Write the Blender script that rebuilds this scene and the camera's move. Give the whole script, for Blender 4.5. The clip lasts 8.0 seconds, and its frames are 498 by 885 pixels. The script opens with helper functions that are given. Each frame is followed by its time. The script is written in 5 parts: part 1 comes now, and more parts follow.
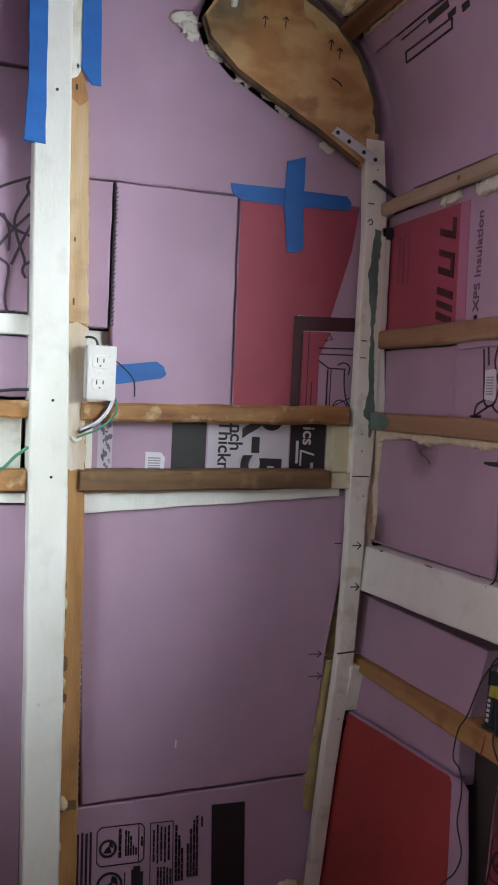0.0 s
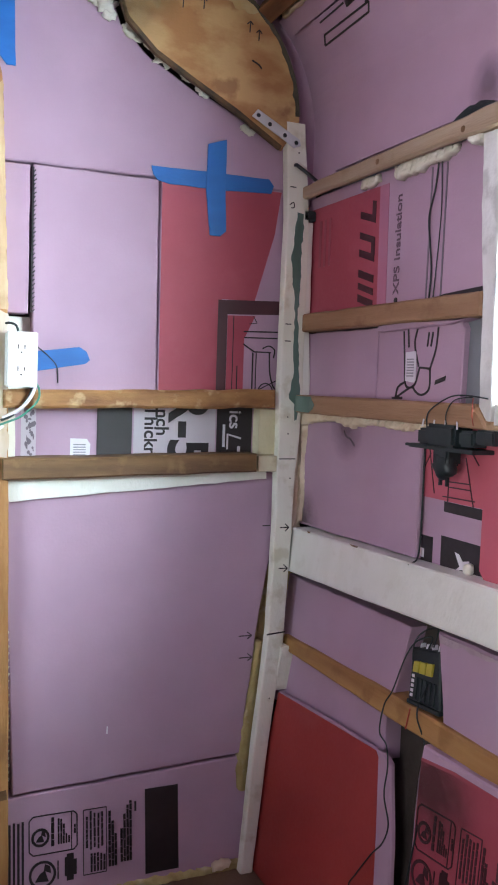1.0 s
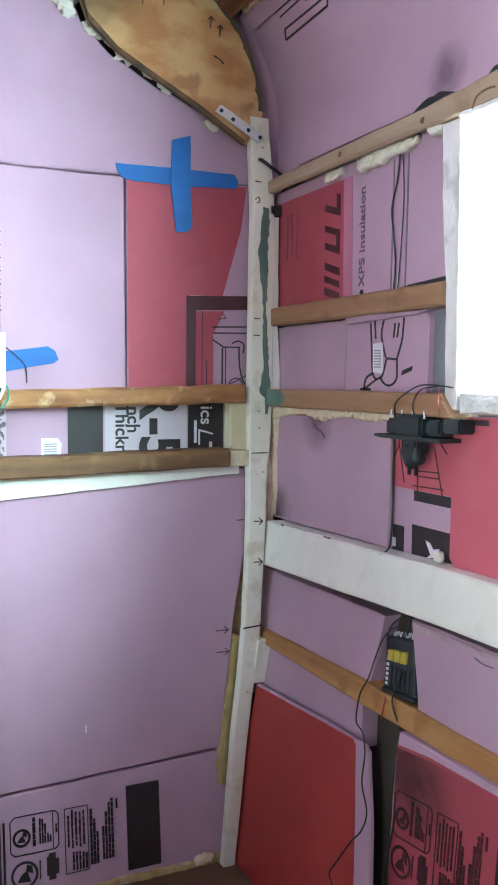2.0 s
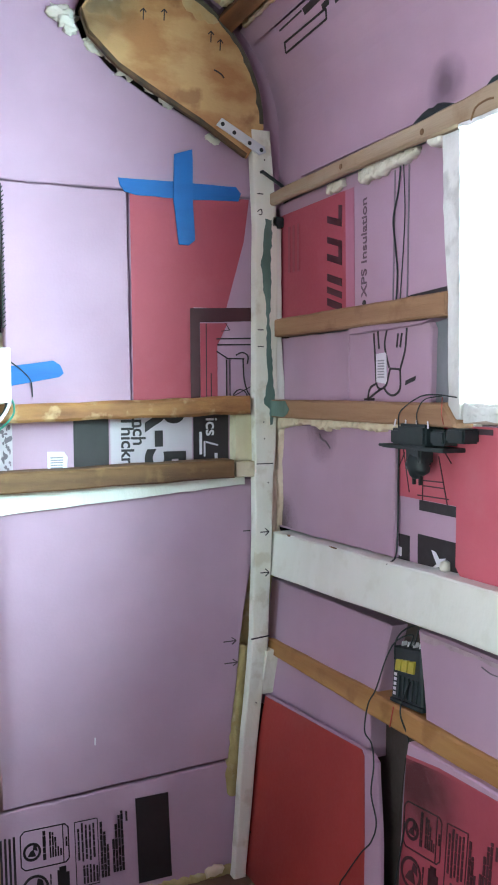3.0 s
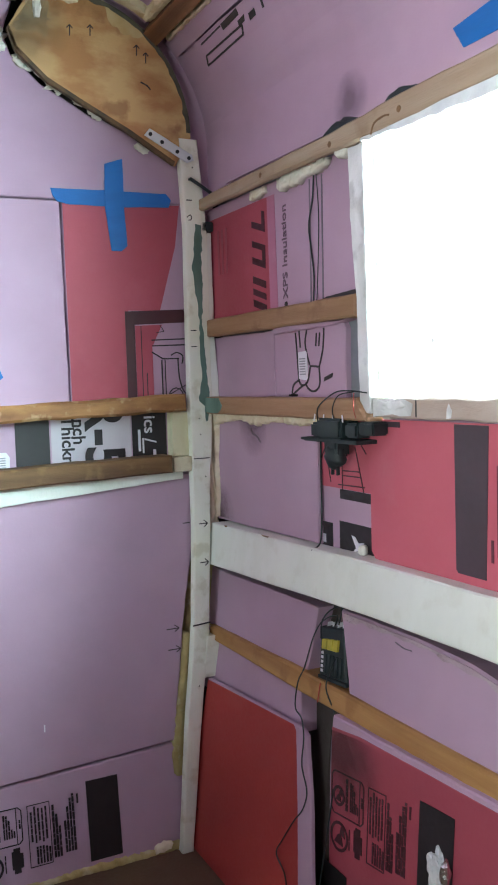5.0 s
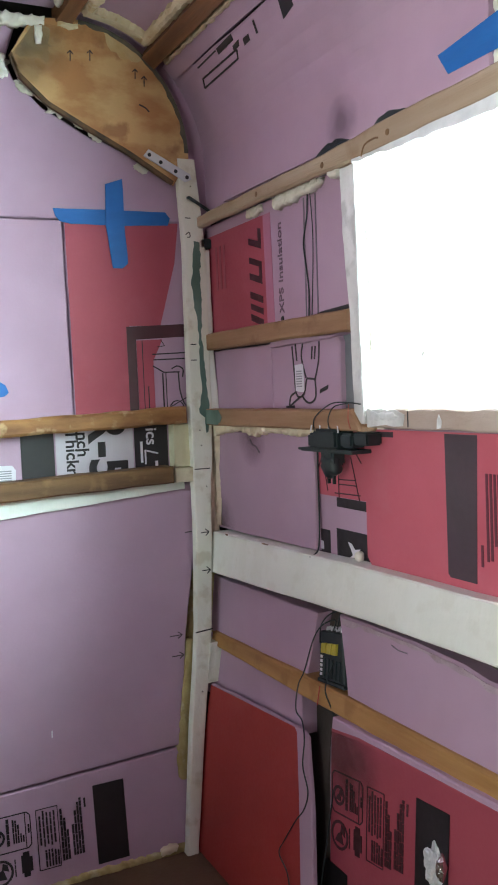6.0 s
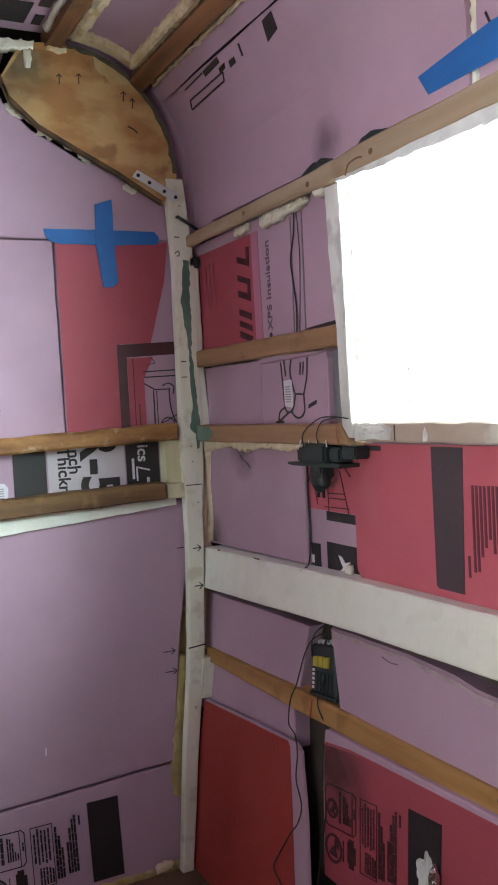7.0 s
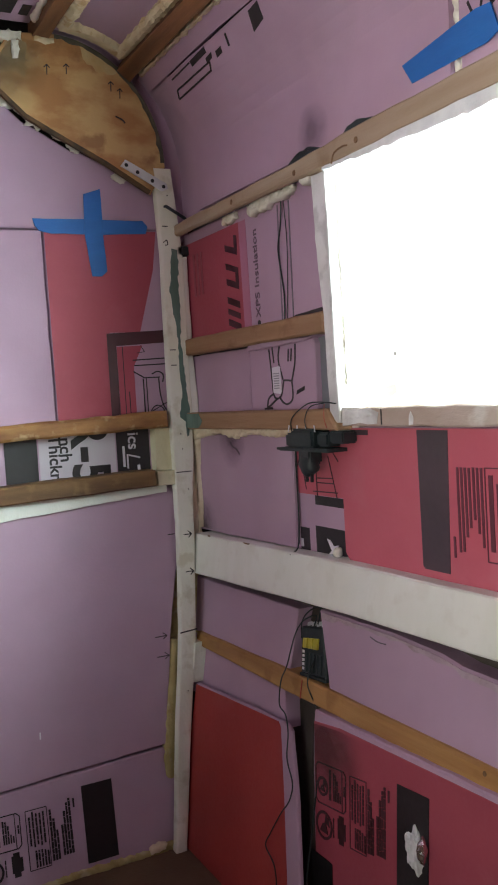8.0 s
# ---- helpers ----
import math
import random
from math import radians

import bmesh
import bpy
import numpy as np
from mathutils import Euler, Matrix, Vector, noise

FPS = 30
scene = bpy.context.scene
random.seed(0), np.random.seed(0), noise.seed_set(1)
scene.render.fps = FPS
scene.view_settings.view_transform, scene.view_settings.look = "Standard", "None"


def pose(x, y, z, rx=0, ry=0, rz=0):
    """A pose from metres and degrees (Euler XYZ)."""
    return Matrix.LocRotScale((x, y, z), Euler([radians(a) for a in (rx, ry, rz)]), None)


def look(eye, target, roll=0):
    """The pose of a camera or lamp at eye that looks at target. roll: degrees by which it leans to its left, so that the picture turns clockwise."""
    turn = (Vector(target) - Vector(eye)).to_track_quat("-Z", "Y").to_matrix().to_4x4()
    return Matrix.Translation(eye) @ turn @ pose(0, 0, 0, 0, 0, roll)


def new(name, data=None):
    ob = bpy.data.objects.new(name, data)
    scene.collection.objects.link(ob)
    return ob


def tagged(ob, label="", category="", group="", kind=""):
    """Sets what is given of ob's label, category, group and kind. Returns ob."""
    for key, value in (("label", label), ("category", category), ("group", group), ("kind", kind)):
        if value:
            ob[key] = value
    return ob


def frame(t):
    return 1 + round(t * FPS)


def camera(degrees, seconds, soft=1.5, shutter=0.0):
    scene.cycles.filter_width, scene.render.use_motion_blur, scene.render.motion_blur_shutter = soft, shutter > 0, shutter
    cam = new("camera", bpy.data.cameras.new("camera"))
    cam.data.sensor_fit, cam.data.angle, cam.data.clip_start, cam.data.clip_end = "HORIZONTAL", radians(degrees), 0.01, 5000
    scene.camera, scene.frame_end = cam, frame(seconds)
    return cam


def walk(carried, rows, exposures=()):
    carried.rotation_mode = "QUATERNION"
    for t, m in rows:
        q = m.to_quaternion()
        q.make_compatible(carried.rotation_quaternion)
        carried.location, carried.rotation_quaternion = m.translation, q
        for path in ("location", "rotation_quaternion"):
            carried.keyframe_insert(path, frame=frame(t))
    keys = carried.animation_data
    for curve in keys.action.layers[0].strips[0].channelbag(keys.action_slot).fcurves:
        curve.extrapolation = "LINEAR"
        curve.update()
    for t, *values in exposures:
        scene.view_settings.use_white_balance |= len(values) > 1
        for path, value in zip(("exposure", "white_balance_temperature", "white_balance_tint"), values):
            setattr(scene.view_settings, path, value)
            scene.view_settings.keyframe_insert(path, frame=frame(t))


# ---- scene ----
cam = camera(31.5, 8.0, soft=1.9)
PATH = [
    (0, (-0.9177, -1.7842, 1.0347), (-0.2661, 0.1042, 0.9383), 2.73),
    (0.5, (-0.9028, -1.7895, 1.0365), (-0.1503, 0.0596, 0.9163), 2.66),
    (1, (-0.9028, -1.7926, 1.0397), (-0.1122, 0.0399, 0.9089), 1.93),
    (2.5, (-0.8873, -1.8081, 1.0362), (-0.0460, 0.0012, 0.9005), 0.18),
    (3, (-0.8894, -1.8104, 1.0440), (-0.0693, 0.0097, 0.9237), -0.25),
    (3.5, (-0.8641, -1.8276, 1.0396), (-0.0194, -0.0202, 0.8989), -2.61),
    (4, (-0.8571, -1.8595, 1.0494), (0.0319, -0.0727, 0.9180), -2.54),
    (4.5, (-0.8577, -1.8901, 1.0540), (0.0290, -0.1032, 0.9099), -1.68),
    (6, (-0.8837, -1.9731, 1.0652), (0.0022, -0.1841, 0.9432), -2.41),
    (6.5, (-0.8791, -1.9786, 1.0634), (0.0005, -0.1853, 0.9615), -3.02),
    (7, (-0.8843, -1.9924, 1.0621), (0.0160, -0.2085, 0.9782), -3.04),
    (7.5, (-0.8898, -2.0047, 1.0563), (0.0018, -0.2168, 0.9649), -3.19),
    (8, (-0.8968, -2.0140, 1.0522), (0.0243, -0.2418, 0.9478), -3.43),
]
EXPOSURES = [(0.0, -1.0, 6550, 12), (0.5, -0.55, 6400, 10), (1.0, -0.2, 6150, 7), (2.5, 0.30, 5750, -9), (4.0, 0.13, 5750, -7), (6.0, -0.21, 6250, -5), (8.0, -0.63, 6700, 3)]
walk(cam, [(t, look(eye, target, roll)) for t, eye, target, roll in PATH], EXPOSURES)

# ---- world and light ----
world = bpy.data.worlds.new("sky")
scene.world = world
world.use_nodes = True
wn = world.node_tree
sky = wn.nodes.new("ShaderNodeTexSky")
sky.sky_type = "NISHITA"
sky.sun_disc = False
sky.sun_elevation, sky.sun_rotation = radians(52), radians(0)
wn.links.new(sky.outputs["Color"], wn.nodes["Background"].inputs["Color"])
wn.nodes["Background"].inputs["Strength"].default_value = 0.12
sun = new("sun", bpy.data.lights.new("sun", "SUN"))
sun.data.energy, sun.data.angle, sun.data.color = 1.0, radians(15), (1.0, 0.97, 0.92)
sun.matrix_world = look((0, 3, 4), (0, 0, 0))


def sky_lamp(name, eye, target, w, h, watts, color, spread=180):
    lamp = new(name, bpy.data.lights.new(name, "AREA"))
    lamp.data.shape, lamp.data.size, lamp.data.size_y = "RECTANGLE", w, h
    lamp.data.energy, lamp.data.color, lamp.data.spread = watts, color, radians(spread)
    lamp.matrix_world = look(eye, target)
    return lamp


# daylight at the side window and an unseen far window; the doorway lamp is added fill for the side wall
sky_lamp("window_daylight", (0.10, -1.01, 1.24), (-1.0, -1.01, 1.45), 0.76, 0.46, 66.0, (0.84, 0.965, 1.0), 160)
sky_lamp("far_window_daylight", (-2.05, -0.92, 1.25), (-1.24, 0.0, 0.95), 0.50, 0.50, 7.0, (0.84, 0.96, 1.0), 54)
sky_lamp("doorway_daylight", (-2.02, -2.20, 1.00), (0.0, -1.72, 1.40), 0.55, 1.00, 15.0, (1.0, 0.975, 0.945), 86)

# ---- materials ----
from mathutils import noise

def mat(name, col, col2=None, rough=0.7, scale=(6, 6, 6), metal=0.0, bump=0.15, fine=90.0, spots=None, spot_amt=0.5, spot_scale=9.0, detail=6.0, island=0.0, lo=0.35, hi=0.65):
    """A surface with two scales of change: broad tone between two colours, fine grain as relief, and optional stains."""
    m = bpy.data.materials.new(name)
    m.use_nodes = True
    nt = m.node_tree
    n, l = nt.nodes, nt.links
    b = n["Principled BSDF"]
    b.inputs["Metallic"].default_value = metal
    tc = n.new("ShaderNodeTexCoord")
    mp = n.new("ShaderNodeMapping")
    mp.inputs["Scale"].default_value = scale
    l.new(tc.outputs["Object"], mp.inputs["Vector"])
    big = n.new("ShaderNodeTexNoise")
    big.inputs["Scale"].default_value, big.inputs["Detail"].default_value = 1.0, detail
    l.new(mp.outputs["Vector"], big.inputs["Vector"])
    r = n.new("ShaderNodeMapRange")
    r.inputs["From Min"].default_value, r.inputs["From Max"].default_value = lo, hi
    l.new(big.outputs["Fac"], r.inputs["Value"])
    mix = n.new("ShaderNodeMix")
    mix.data_type = "RGBA"
    mix.inputs["A"].default_value = (*col, 1)
    mix.inputs["B"].default_value = (*(col2 or [c * 0.85 for c in col]), 1)
    l.new(r.outputs["Result"], mix.inputs["Factor"])
    out = mix.outputs["Result"]
    if spots:
        sp = n.new("ShaderNodeTexNoise")
        sp.inputs["Scale"].default_value, sp.inputs["Detail"].default_value = spot_scale, 5.0
        l.new(tc.outputs["Object"], sp.inputs["Vector"])
        sr = n.new("ShaderNodeMapRange")
        sr.inputs["From Min"].default_value, sr.inputs["From Max"].default_value = 0.56, 0.66
        sr.inputs["To Max"].default_value = spot_amt
        l.new(sp.outputs["Fac"], sr.inputs["Value"])
        m2 = n.new("ShaderNodeMix")
        m2.data_type = "RGBA"
        m2.inputs["B"].default_value = (*spots, 1)
        l.new(out, m2.inputs["A"])
        l.new(sr.outputs["Result"], m2.inputs["Factor"])
        out = m2.outputs["Result"]
    l.new(out, b.inputs["Base Color"])
    fn = n.new("ShaderNodeTexNoise")
    fn.inputs["Scale"].default_value, fn.inputs["Detail"].default_value = fine / max(scale), 4.0
    l.new(mp.outputs["Vector"], fn.inputs["Vector"])
    bp = n.new("ShaderNodeBump")
    bp.inputs["Strength"].default_value, bp.inputs["Distance"].default_value = bump, 0.004
    l.new(fn.outputs["Fac"], bp.inputs["Height"])
    l.new(bp.outputs["Normal"], b.inputs["Normal"])
    rr = n.new("ShaderNodeMapRange")
    rr.inputs["To Min"].default_value, rr.inputs["To Max"].default_value = max(0.05, rough - 0.1), min(1, rough + 0.1)
    l.new(fn.outputs["Fac"], rr.inputs["Value"])
    l.new(rr.outputs["Result"], b.inputs["Roughness"])
    return m


FOAM = mat("pink_foam_board", (0.475, 0.330, 0.445), (0.405, 0.272, 0.372), 0.68, (3, 3, 3), bump=0.08, fine=160, spots=(0.37, 0.275, 0.355), spot_amt=0.25, spot_scale=5)
RED = mat("red_printed_film", (0.38, 0.072, 0.105), (0.33, 0.056, 0.085), 0.62, (4, 4, 4), bump=0.06, fine=120, spots=(0.42, 0.12, 0.16), spot_amt=0.3, spot_scale=6)
DEEPRED = mat("deep_red_film", (0.37, 0.042, 0.038), (0.30, 0.031, 0.029), 0.6, (4, 4, 4), bump=0.06, fine=120, spots=(0.38, 0.07, 0.06), spot_amt=0.35, spot_scale=5)
INK = mat("black_ink", (0.013, 0.011, 0.013), (0.022, 0.018, 0.021), 0.5, (8, 8, 8), bump=0.05)
INK_RED = mat("dark_red_ink", (0.10, 0.022, 0.038), (0.14, 0.03, 0.05), 0.5, (8, 8, 8), bump=0.05)
LABEL = mat("white_label_paper", (0.75, 0.73, 0.78), (0.68, 0.66, 0.72), 0.5, (8, 8, 8), bump=0.05)
WOOD_Y = mat("pine_lumber_lengthwise", (0.36, 0.22, 0.125), (0.25, 0.135, 0.065), 0.65, (40, 3, 40), bump=0.3, fine=400, spots=(0.16, 0.07, 0.03), spot_amt=0.5, spot_scale=14, lo=0.3, hi=0.7)
WOOD_X = mat("stained_old_lumber", (0.42, 0.22, 0.075), (0.17, 0.072, 0.024), 0.65, (9, 30, 30), bump=0.35, fine=300, spots=(0.60, 0.44, 0.24), spot_amt=0.6, spot_scale=24, lo=0.3, hi=0.7)
WOOD_Z = mat("old_pine_upright", (0.49, 0.28, 0.105), (0.36, 0.17, 0.05), 0.65, (40, 40, 3), bump=0.3, fine=400, spots=(0.24, 0.12, 0.05), spot_amt=0.45, spot_scale=11, lo=0.3, hi=0.7)
WOOD_DARK = mat("dark_weathered_lumber", (0.22, 0.125, 0.052), (0.10, 0.052, 0.024), 0.7, (5, 30, 30), bump=0.3, fine=400, spots=(0.30, 0.19, 0.08), spot_amt=0.6, spot_scale=16)
WOOD_GOLD = mat("golden_pine_lumber", (0.44, 0.25, 0.085), (0.32, 0.16, 0.05), 0.6, (40, 3, 40), bump=0.25, fine=400, spots=(0.2, 0.08, 0.02), spot_amt=0.5, spot_scale=12)
WOOD_PALE = mat("pale_weathered_lumber", (0.41, 0.325, 0.235), (0.34, 0.25, 0.165), 0.7, (40, 3, 40), bump=0.3, fine=400, spots=(0.2, 0.11, 0.05), spot_amt=0.45, spot_scale=10)
WOOD_Y2 = mat("dark_roof_lumber", (0.24, 0.105, 0.04), (0.11, 0.045, 0.018), 0.7, (40, 3, 40), bump=0.3, fine=400, spots=(0.06, 0.03, 0.015), spot_amt=0.5, spot_scale=12)
PLY = mat("water_stained_plywood", (0.57, 0.37, 0.165), (0.42, 0.21, 0.078), 0.65, (8, 8, 15), bump=0.15, fine=240, spots=(0.26, 0.11, 0.04), spot_amt=0.7, spot_scale=13, detail=10, lo=0.42, hi=0.58)
WHITE = mat("chalky_white_paint", (0.82, 0.84, 0.79), (0.75, 0.77, 0.70), 0.6, (12, 12, 4), bump=0.2, fine=150, spots=(0.62, 0.61, 0.53), spot_amt=0.22, spot_scale=24)
CREAM = mat("yellowed_white_paint", (0.84, 0.85, 0.78), (0.77, 0.77, 0.66), 0.6, (10, 10, 5), bump=0.25, fine=150, spots=(0.45, 0.40, 0.25), spot_amt=0.4, spot_scale=20)
YELLOWED = mat("dirty_yellowed_paint", (0.72, 0.69, 0.50), (0.60, 0.55, 0.36), 0.65, (14, 14, 8), bump=0.3, fine=150, spots=(0.36, 0.28, 0.15), spot_amt=0.45, spot_scale=22)
SPRAY = mat("cured_spray_foam", (0.74, 0.67, 0.49), (0.64, 0.53, 0.33), 0.8, (20, 20, 20), bump=0.8, fine=90, spots=(0.45, 0.28, 0.10), spot_amt=0.6, spot_scale=30)
SPRAY_CREAM = mat("cream_spray_foam", (0.82, 0.74, 0.58), (0.74, 0.62, 0.46), 0.8, (20, 20, 20), bump=0.6, fine=90, spots=(0.60, 0.44, 0.28), spot_amt=0.35, spot_scale=26)
SPRAY_OLD = mat("old_yellow_spray_foam", (0.46, 0.38, 0.17), (0.34, 0.26, 0.10), 0.85, (20, 20, 20), bump=0.8, fine=90, spots=(0.55, 0.50, 0.34), spot_amt=0.6, spot_scale=25)
SPRAY_WHITE = mat("white_spray_foam", (0.80, 0.79, 0.72), (0.70, 0.67, 0.56), 0.8, (20, 20, 20), bump=0.8, fine=90)
TAPE = mat("blue_painters_tape", (0.011, 0.118, 0.40), (0.014, 0.14, 0.46), 0.55, (9, 9, 30), bump=0.15, fine=220)
GREEN = mat("dull_green_paint", (0.16, 0.25, 0.215), (0.09, 0.155, 0.13), 0.6, (20, 20, 6), bump=0.2)
STEEL = mat("galvanised_steel", (0.72, 0.75, 0.77), (0.62, 0.65, 0.67), 0.45, (20, 20, 20), metal=0.35, bump=0.1)
PLASTIC = mat("black_plastic", (0.010, 0.018, 0.021), (0.016, 0.027, 0.030), 0.5, (20, 20, 20), bump=0.05)
YELLOW = mat("yellow_terminal", (0.46, 0.40, 0.04), (0.38, 0.32, 0.03), 0.4, (20, 20, 20), bump=0.05)
IVORY = mat("white_outlet_plastic", (0.78, 0.78, 0.75), (0.74, 0.74, 0.70), 0.3, (10, 10, 10), bump=0.03)
SKIN = mat("dull_aluminium_skin", (0.26, 0.28, 0.31), (0.18, 0.19, 0.21), 0.5, (6, 6, 6), metal=0.3, bump=0.2)
DARKSKIN = mat("dark_cavity_lining", (0.05, 0.042, 0.04), (0.03, 0.025, 0.022), 0.8, (8, 8, 8), bump=0.3)
FLOOR = mat("stained_plywood_floor", (0.13, 0.075, 0.04), (0.08, 0.045, 0.024), 0.7, (5, 5, 5), bump=0.3, fine=120, spots=(0.16, 0.11, 0.06), spot_amt=0.5, spot_scale=8)
GROUND = mat("dry_grass_ground", (0.10, 0.12, 0.05), (0.14, 0.12, 0.07), 0.9, (1, 1, 1), bump=0.5)
PALEFILM = mat("pale_printed_film", (0.60, 0.55, 0.61), (0.54, 0.49, 0.55), 0.55, (8, 8, 8), bump=0.05)
SCRAPED = mat("scraped_dirty_foam", (0.46, 0.36, 0.41), (0.38, 0.28, 0.33), 0.85, (25, 25, 25), bump=0.7, fine=120, spots=(0.22, 0.16, 0.14), spot_amt=0.5, spot_scale=30)
SILL = mat("greyed_bare_sill", (0.54, 0.47, 0.42), (0.42, 0.33, 0.27), 0.7, (12, 5, 12), bump=0.4, fine=200, spots=(0.66, 0.64, 0.60), spot_amt=0.75, spot_scale=12)
# the red film, lightened to stand in for window glare on two boards
RED_GLARE = mat("glare_lightened_red_film", (0.54, 0.12, 0.165), (0.49, 0.10, 0.14), 0.6, (4, 4, 4), bump=0.06, fine=120, spots=(0.50, 0.17, 0.21), spot_amt=0.35, spot_scale=6)

INK_MUTED = mat("muted_purple_ink", (0.11, 0.062, 0.10), (0.14, 0.08, 0.12), 0.5, (8, 8, 8), bump=0.05)
INK_FAINT = mat("faint_red_ink", (0.26, 0.05, 0.075), (0.30, 0.06, 0.09), 0.5, (8, 8, 8), bump=0.05)
INK_DARKRED = mat("maroon_ink", (0.050, 0.014, 0.020), (0.07, 0.02, 0.028), 0.5, (8, 8, 8), bump=0.05)
GREYBLACK = mat("grey_black_edge", (0.07, 0.065, 0.05), (0.13, 0.115, 0.08), 0.85, (30, 30, 30), bump=0.4)
INK_GREY = mat("worn_grey_ink", (0.13, 0.11, 0.14), (0.20, 0.16, 0.20), 0.5, (12, 12, 12), bump=0.05)
INK_SOFT = mat("faded_black_ink", (0.055, 0.036, 0.047), (0.07, 0.045, 0.058), 0.5, (8, 8, 8), bump=0.05)
GAPSHADE = mat("gap_shade_brown", (0.075, 0.06, 0.05), (0.045, 0.036, 0.03), 0.7, (8, 8, 8), bump=0.3)
CRUMPLE = mat("crumpled_white_film", (0.80, 0.81, 0.83), (0.66, 0.67, 0.70), 0.45, (30, 30, 30), bump=0.9, fine=90)
cn = CRUMPLE.node_tree
cs, ct = cn.nodes.new("ShaderNodeMixShader"), cn.nodes.new("ShaderNodeBsdfTranslucent")
ct.inputs["Color"].default_value, cs.inputs[0].default_value = (0.85, 0.86, 0.88, 1), 0.05
cn.links.new(cn.nodes["Principled BSDF"].outputs[0], cs.inputs[1])
cn.links.new(ct.outputs[0], cs.inputs[2])
cn.links.new(cs.outputs[0], cn.nodes["Material Output"].inputs["Surface"])
BROWNWALL = mat("brown_wood_wall", (0.20, 0.11, 0.06), (0.15, 0.08, 0.042), 0.7, (3, 3, 12), bump=0.2)
PALEPINE = mat("bleached_pine", (0.62, 0.47, 0.29), (0.52, 0.34, 0.17), 0.7, (40, 40, 4), bump=0.3, fine=400, spots=(0.34, 0.19, 0.08), spot_amt=0.4, spot_scale=12)
PALEWASH = mat("thin_whitish_paint_wash", (0.70, 0.64, 0.56), (0.56, 0.44, 0.30), 0.7, (30, 30, 8), bump=0.3, fine=150, spots=(0.44, 0.28, 0.14), spot_amt=0.6, spot_scale=16)
JAMB = mat("grubby_white_jamb_paint", (0.78, 0.79, 0.79), (0.58, 0.58, 0.57), 0.7, (14, 14, 9), bump=0.5, fine=140, spots=(0.36, 0.36, 0.36), spot_amt=0.5, spot_scale=17)
PALEPLY = mat("pale_scraped_plywood", (0.60, 0.50, 0.29), (0.52, 0.36, 0.16), 0.7, (20, 20, 20), bump=0.4)
EDGEPLY = mat("dark_ply_edge", (0.055, 0.042, 0.028), (0.17, 0.095, 0.042), 0.8, (25, 25, 25), bump=0.5, fine=150, spots=(0.07, 0.05, 0.03), spot_amt=0.7, spot_scale=25)
GREYPLY = mat("weathered_grey_plywood", (0.36, 0.27, 0.16), (0.42, 0.27, 0.12), 0.75, (16, 16, 16), bump=0.4)
BARS = mat("barcode_grey_ink", (0.22, 0.22, 0.25), (0.3, 0.3, 0.33), 0.5, (8, 8, 8), bump=0.05)
PINKFILM = mat("faded_pink_film", (0.44, 0.19, 0.29), (0.42, 0.16, 0.25), 0.5, (8, 8, 8), bump=0.05)
TEAL = mat("green_wire_insulation", (0.05, 0.22, 0.15), (0.06, 0.26, 0.18), 0.4, (8, 8, 8), bump=0.03)
REDWIRE = mat("red_wire_insulation", (0.35, 0.04, 0.03), (0.4, 0.05, 0.03), 0.4, (8, 8, 8), bump=0.03)
FOIL = mat("crinkled_foil", (0.85, 0.86, 0.88), (0.7, 0.7, 0.72), 0.25, (60, 60, 60), metal=1.0, bump=0.6, fine=200)
GLASS = bpy.data.materials.new("window_glass")
GLASS.use_nodes = True
gb = GLASS.node_tree.nodes["Principled BSDF"]
gb.inputs["Transmission Weight"].default_value, gb.inputs["Roughness"].default_value, gb.inputs["IOR"].default_value = 1.0, 0.02, 1.45

GRIME = bpy.data.materials.new("thin_grey_grime")
GRIME.use_nodes = True
gn = GRIME.node_tree
gt, gm = gn.nodes.new("ShaderNodeBsdfTransparent"), gn.nodes.new("ShaderNodeMixShader")
gm.inputs[0].default_value = 0.985
gn.links.new(gt.outputs[0], gm.inputs[1])
gn.links.new(gn.nodes["Principled BSDF"].outputs[0], gm.inputs[2])
gn.links.new(gm.outputs[0], gn.nodes["Material Output"].inputs["Surface"])

BACKDROP = bpy.data.materials.new("bright_overcast_distance")
BACKDROP.use_nodes = True
bn = BACKDROP.node_tree.nodes
bn.remove(bn["Principled BSDF"])
em = bn.new("ShaderNodeEmission")
em.inputs["Color"].default_value, em.inputs["Strength"].default_value = (0.97, 0.98, 1.0, 1), 4.0
BACKDROP.node_tree.links.new(em.outputs[0], bn["Material Output"].inputs["Surface"])

# ---- shape of the two walls ----
CX, CZ, CR = -0.31, 1.60, 0.305  # the cove where the side wall turns into the ceiling


def P(wall, u, z, off=0.0):
    """A place on a wall: front wall a (u = x), side wall b (u = -y), cove c (u = -y, z = degrees round the cove); off metres into the room."""
    if wall == "a":
        return Vector((u, -0.119 * max(0.0, 0.848 - z) - off, z))
    if wall == "b":
        return Vector((-0.165 * max(0.0, 0.722 - z) - off, -u, z))
    if wall == "top":
        return Vector((-z, -u, CZ + CR - off))
    if wall == "d":  # upright boards at the foot of the side wall
        return Vector((-0.065 - off, -u, z))
    if wall == "e":  # a loose board that stands askew against the side wall
        return Vector((-0.165 * max(0.0, 0.722 - z) - off - 0.055 * (u - 0.07), -u, z))
    if z < 0:
        return Vector((CX + CR - off, -u, CZ + CR * radians(z)))
    a = radians(z)
    return Vector((CX + (CR - off) * math.cos(a), -u, CZ + (CR - off) * math.sin(a)))


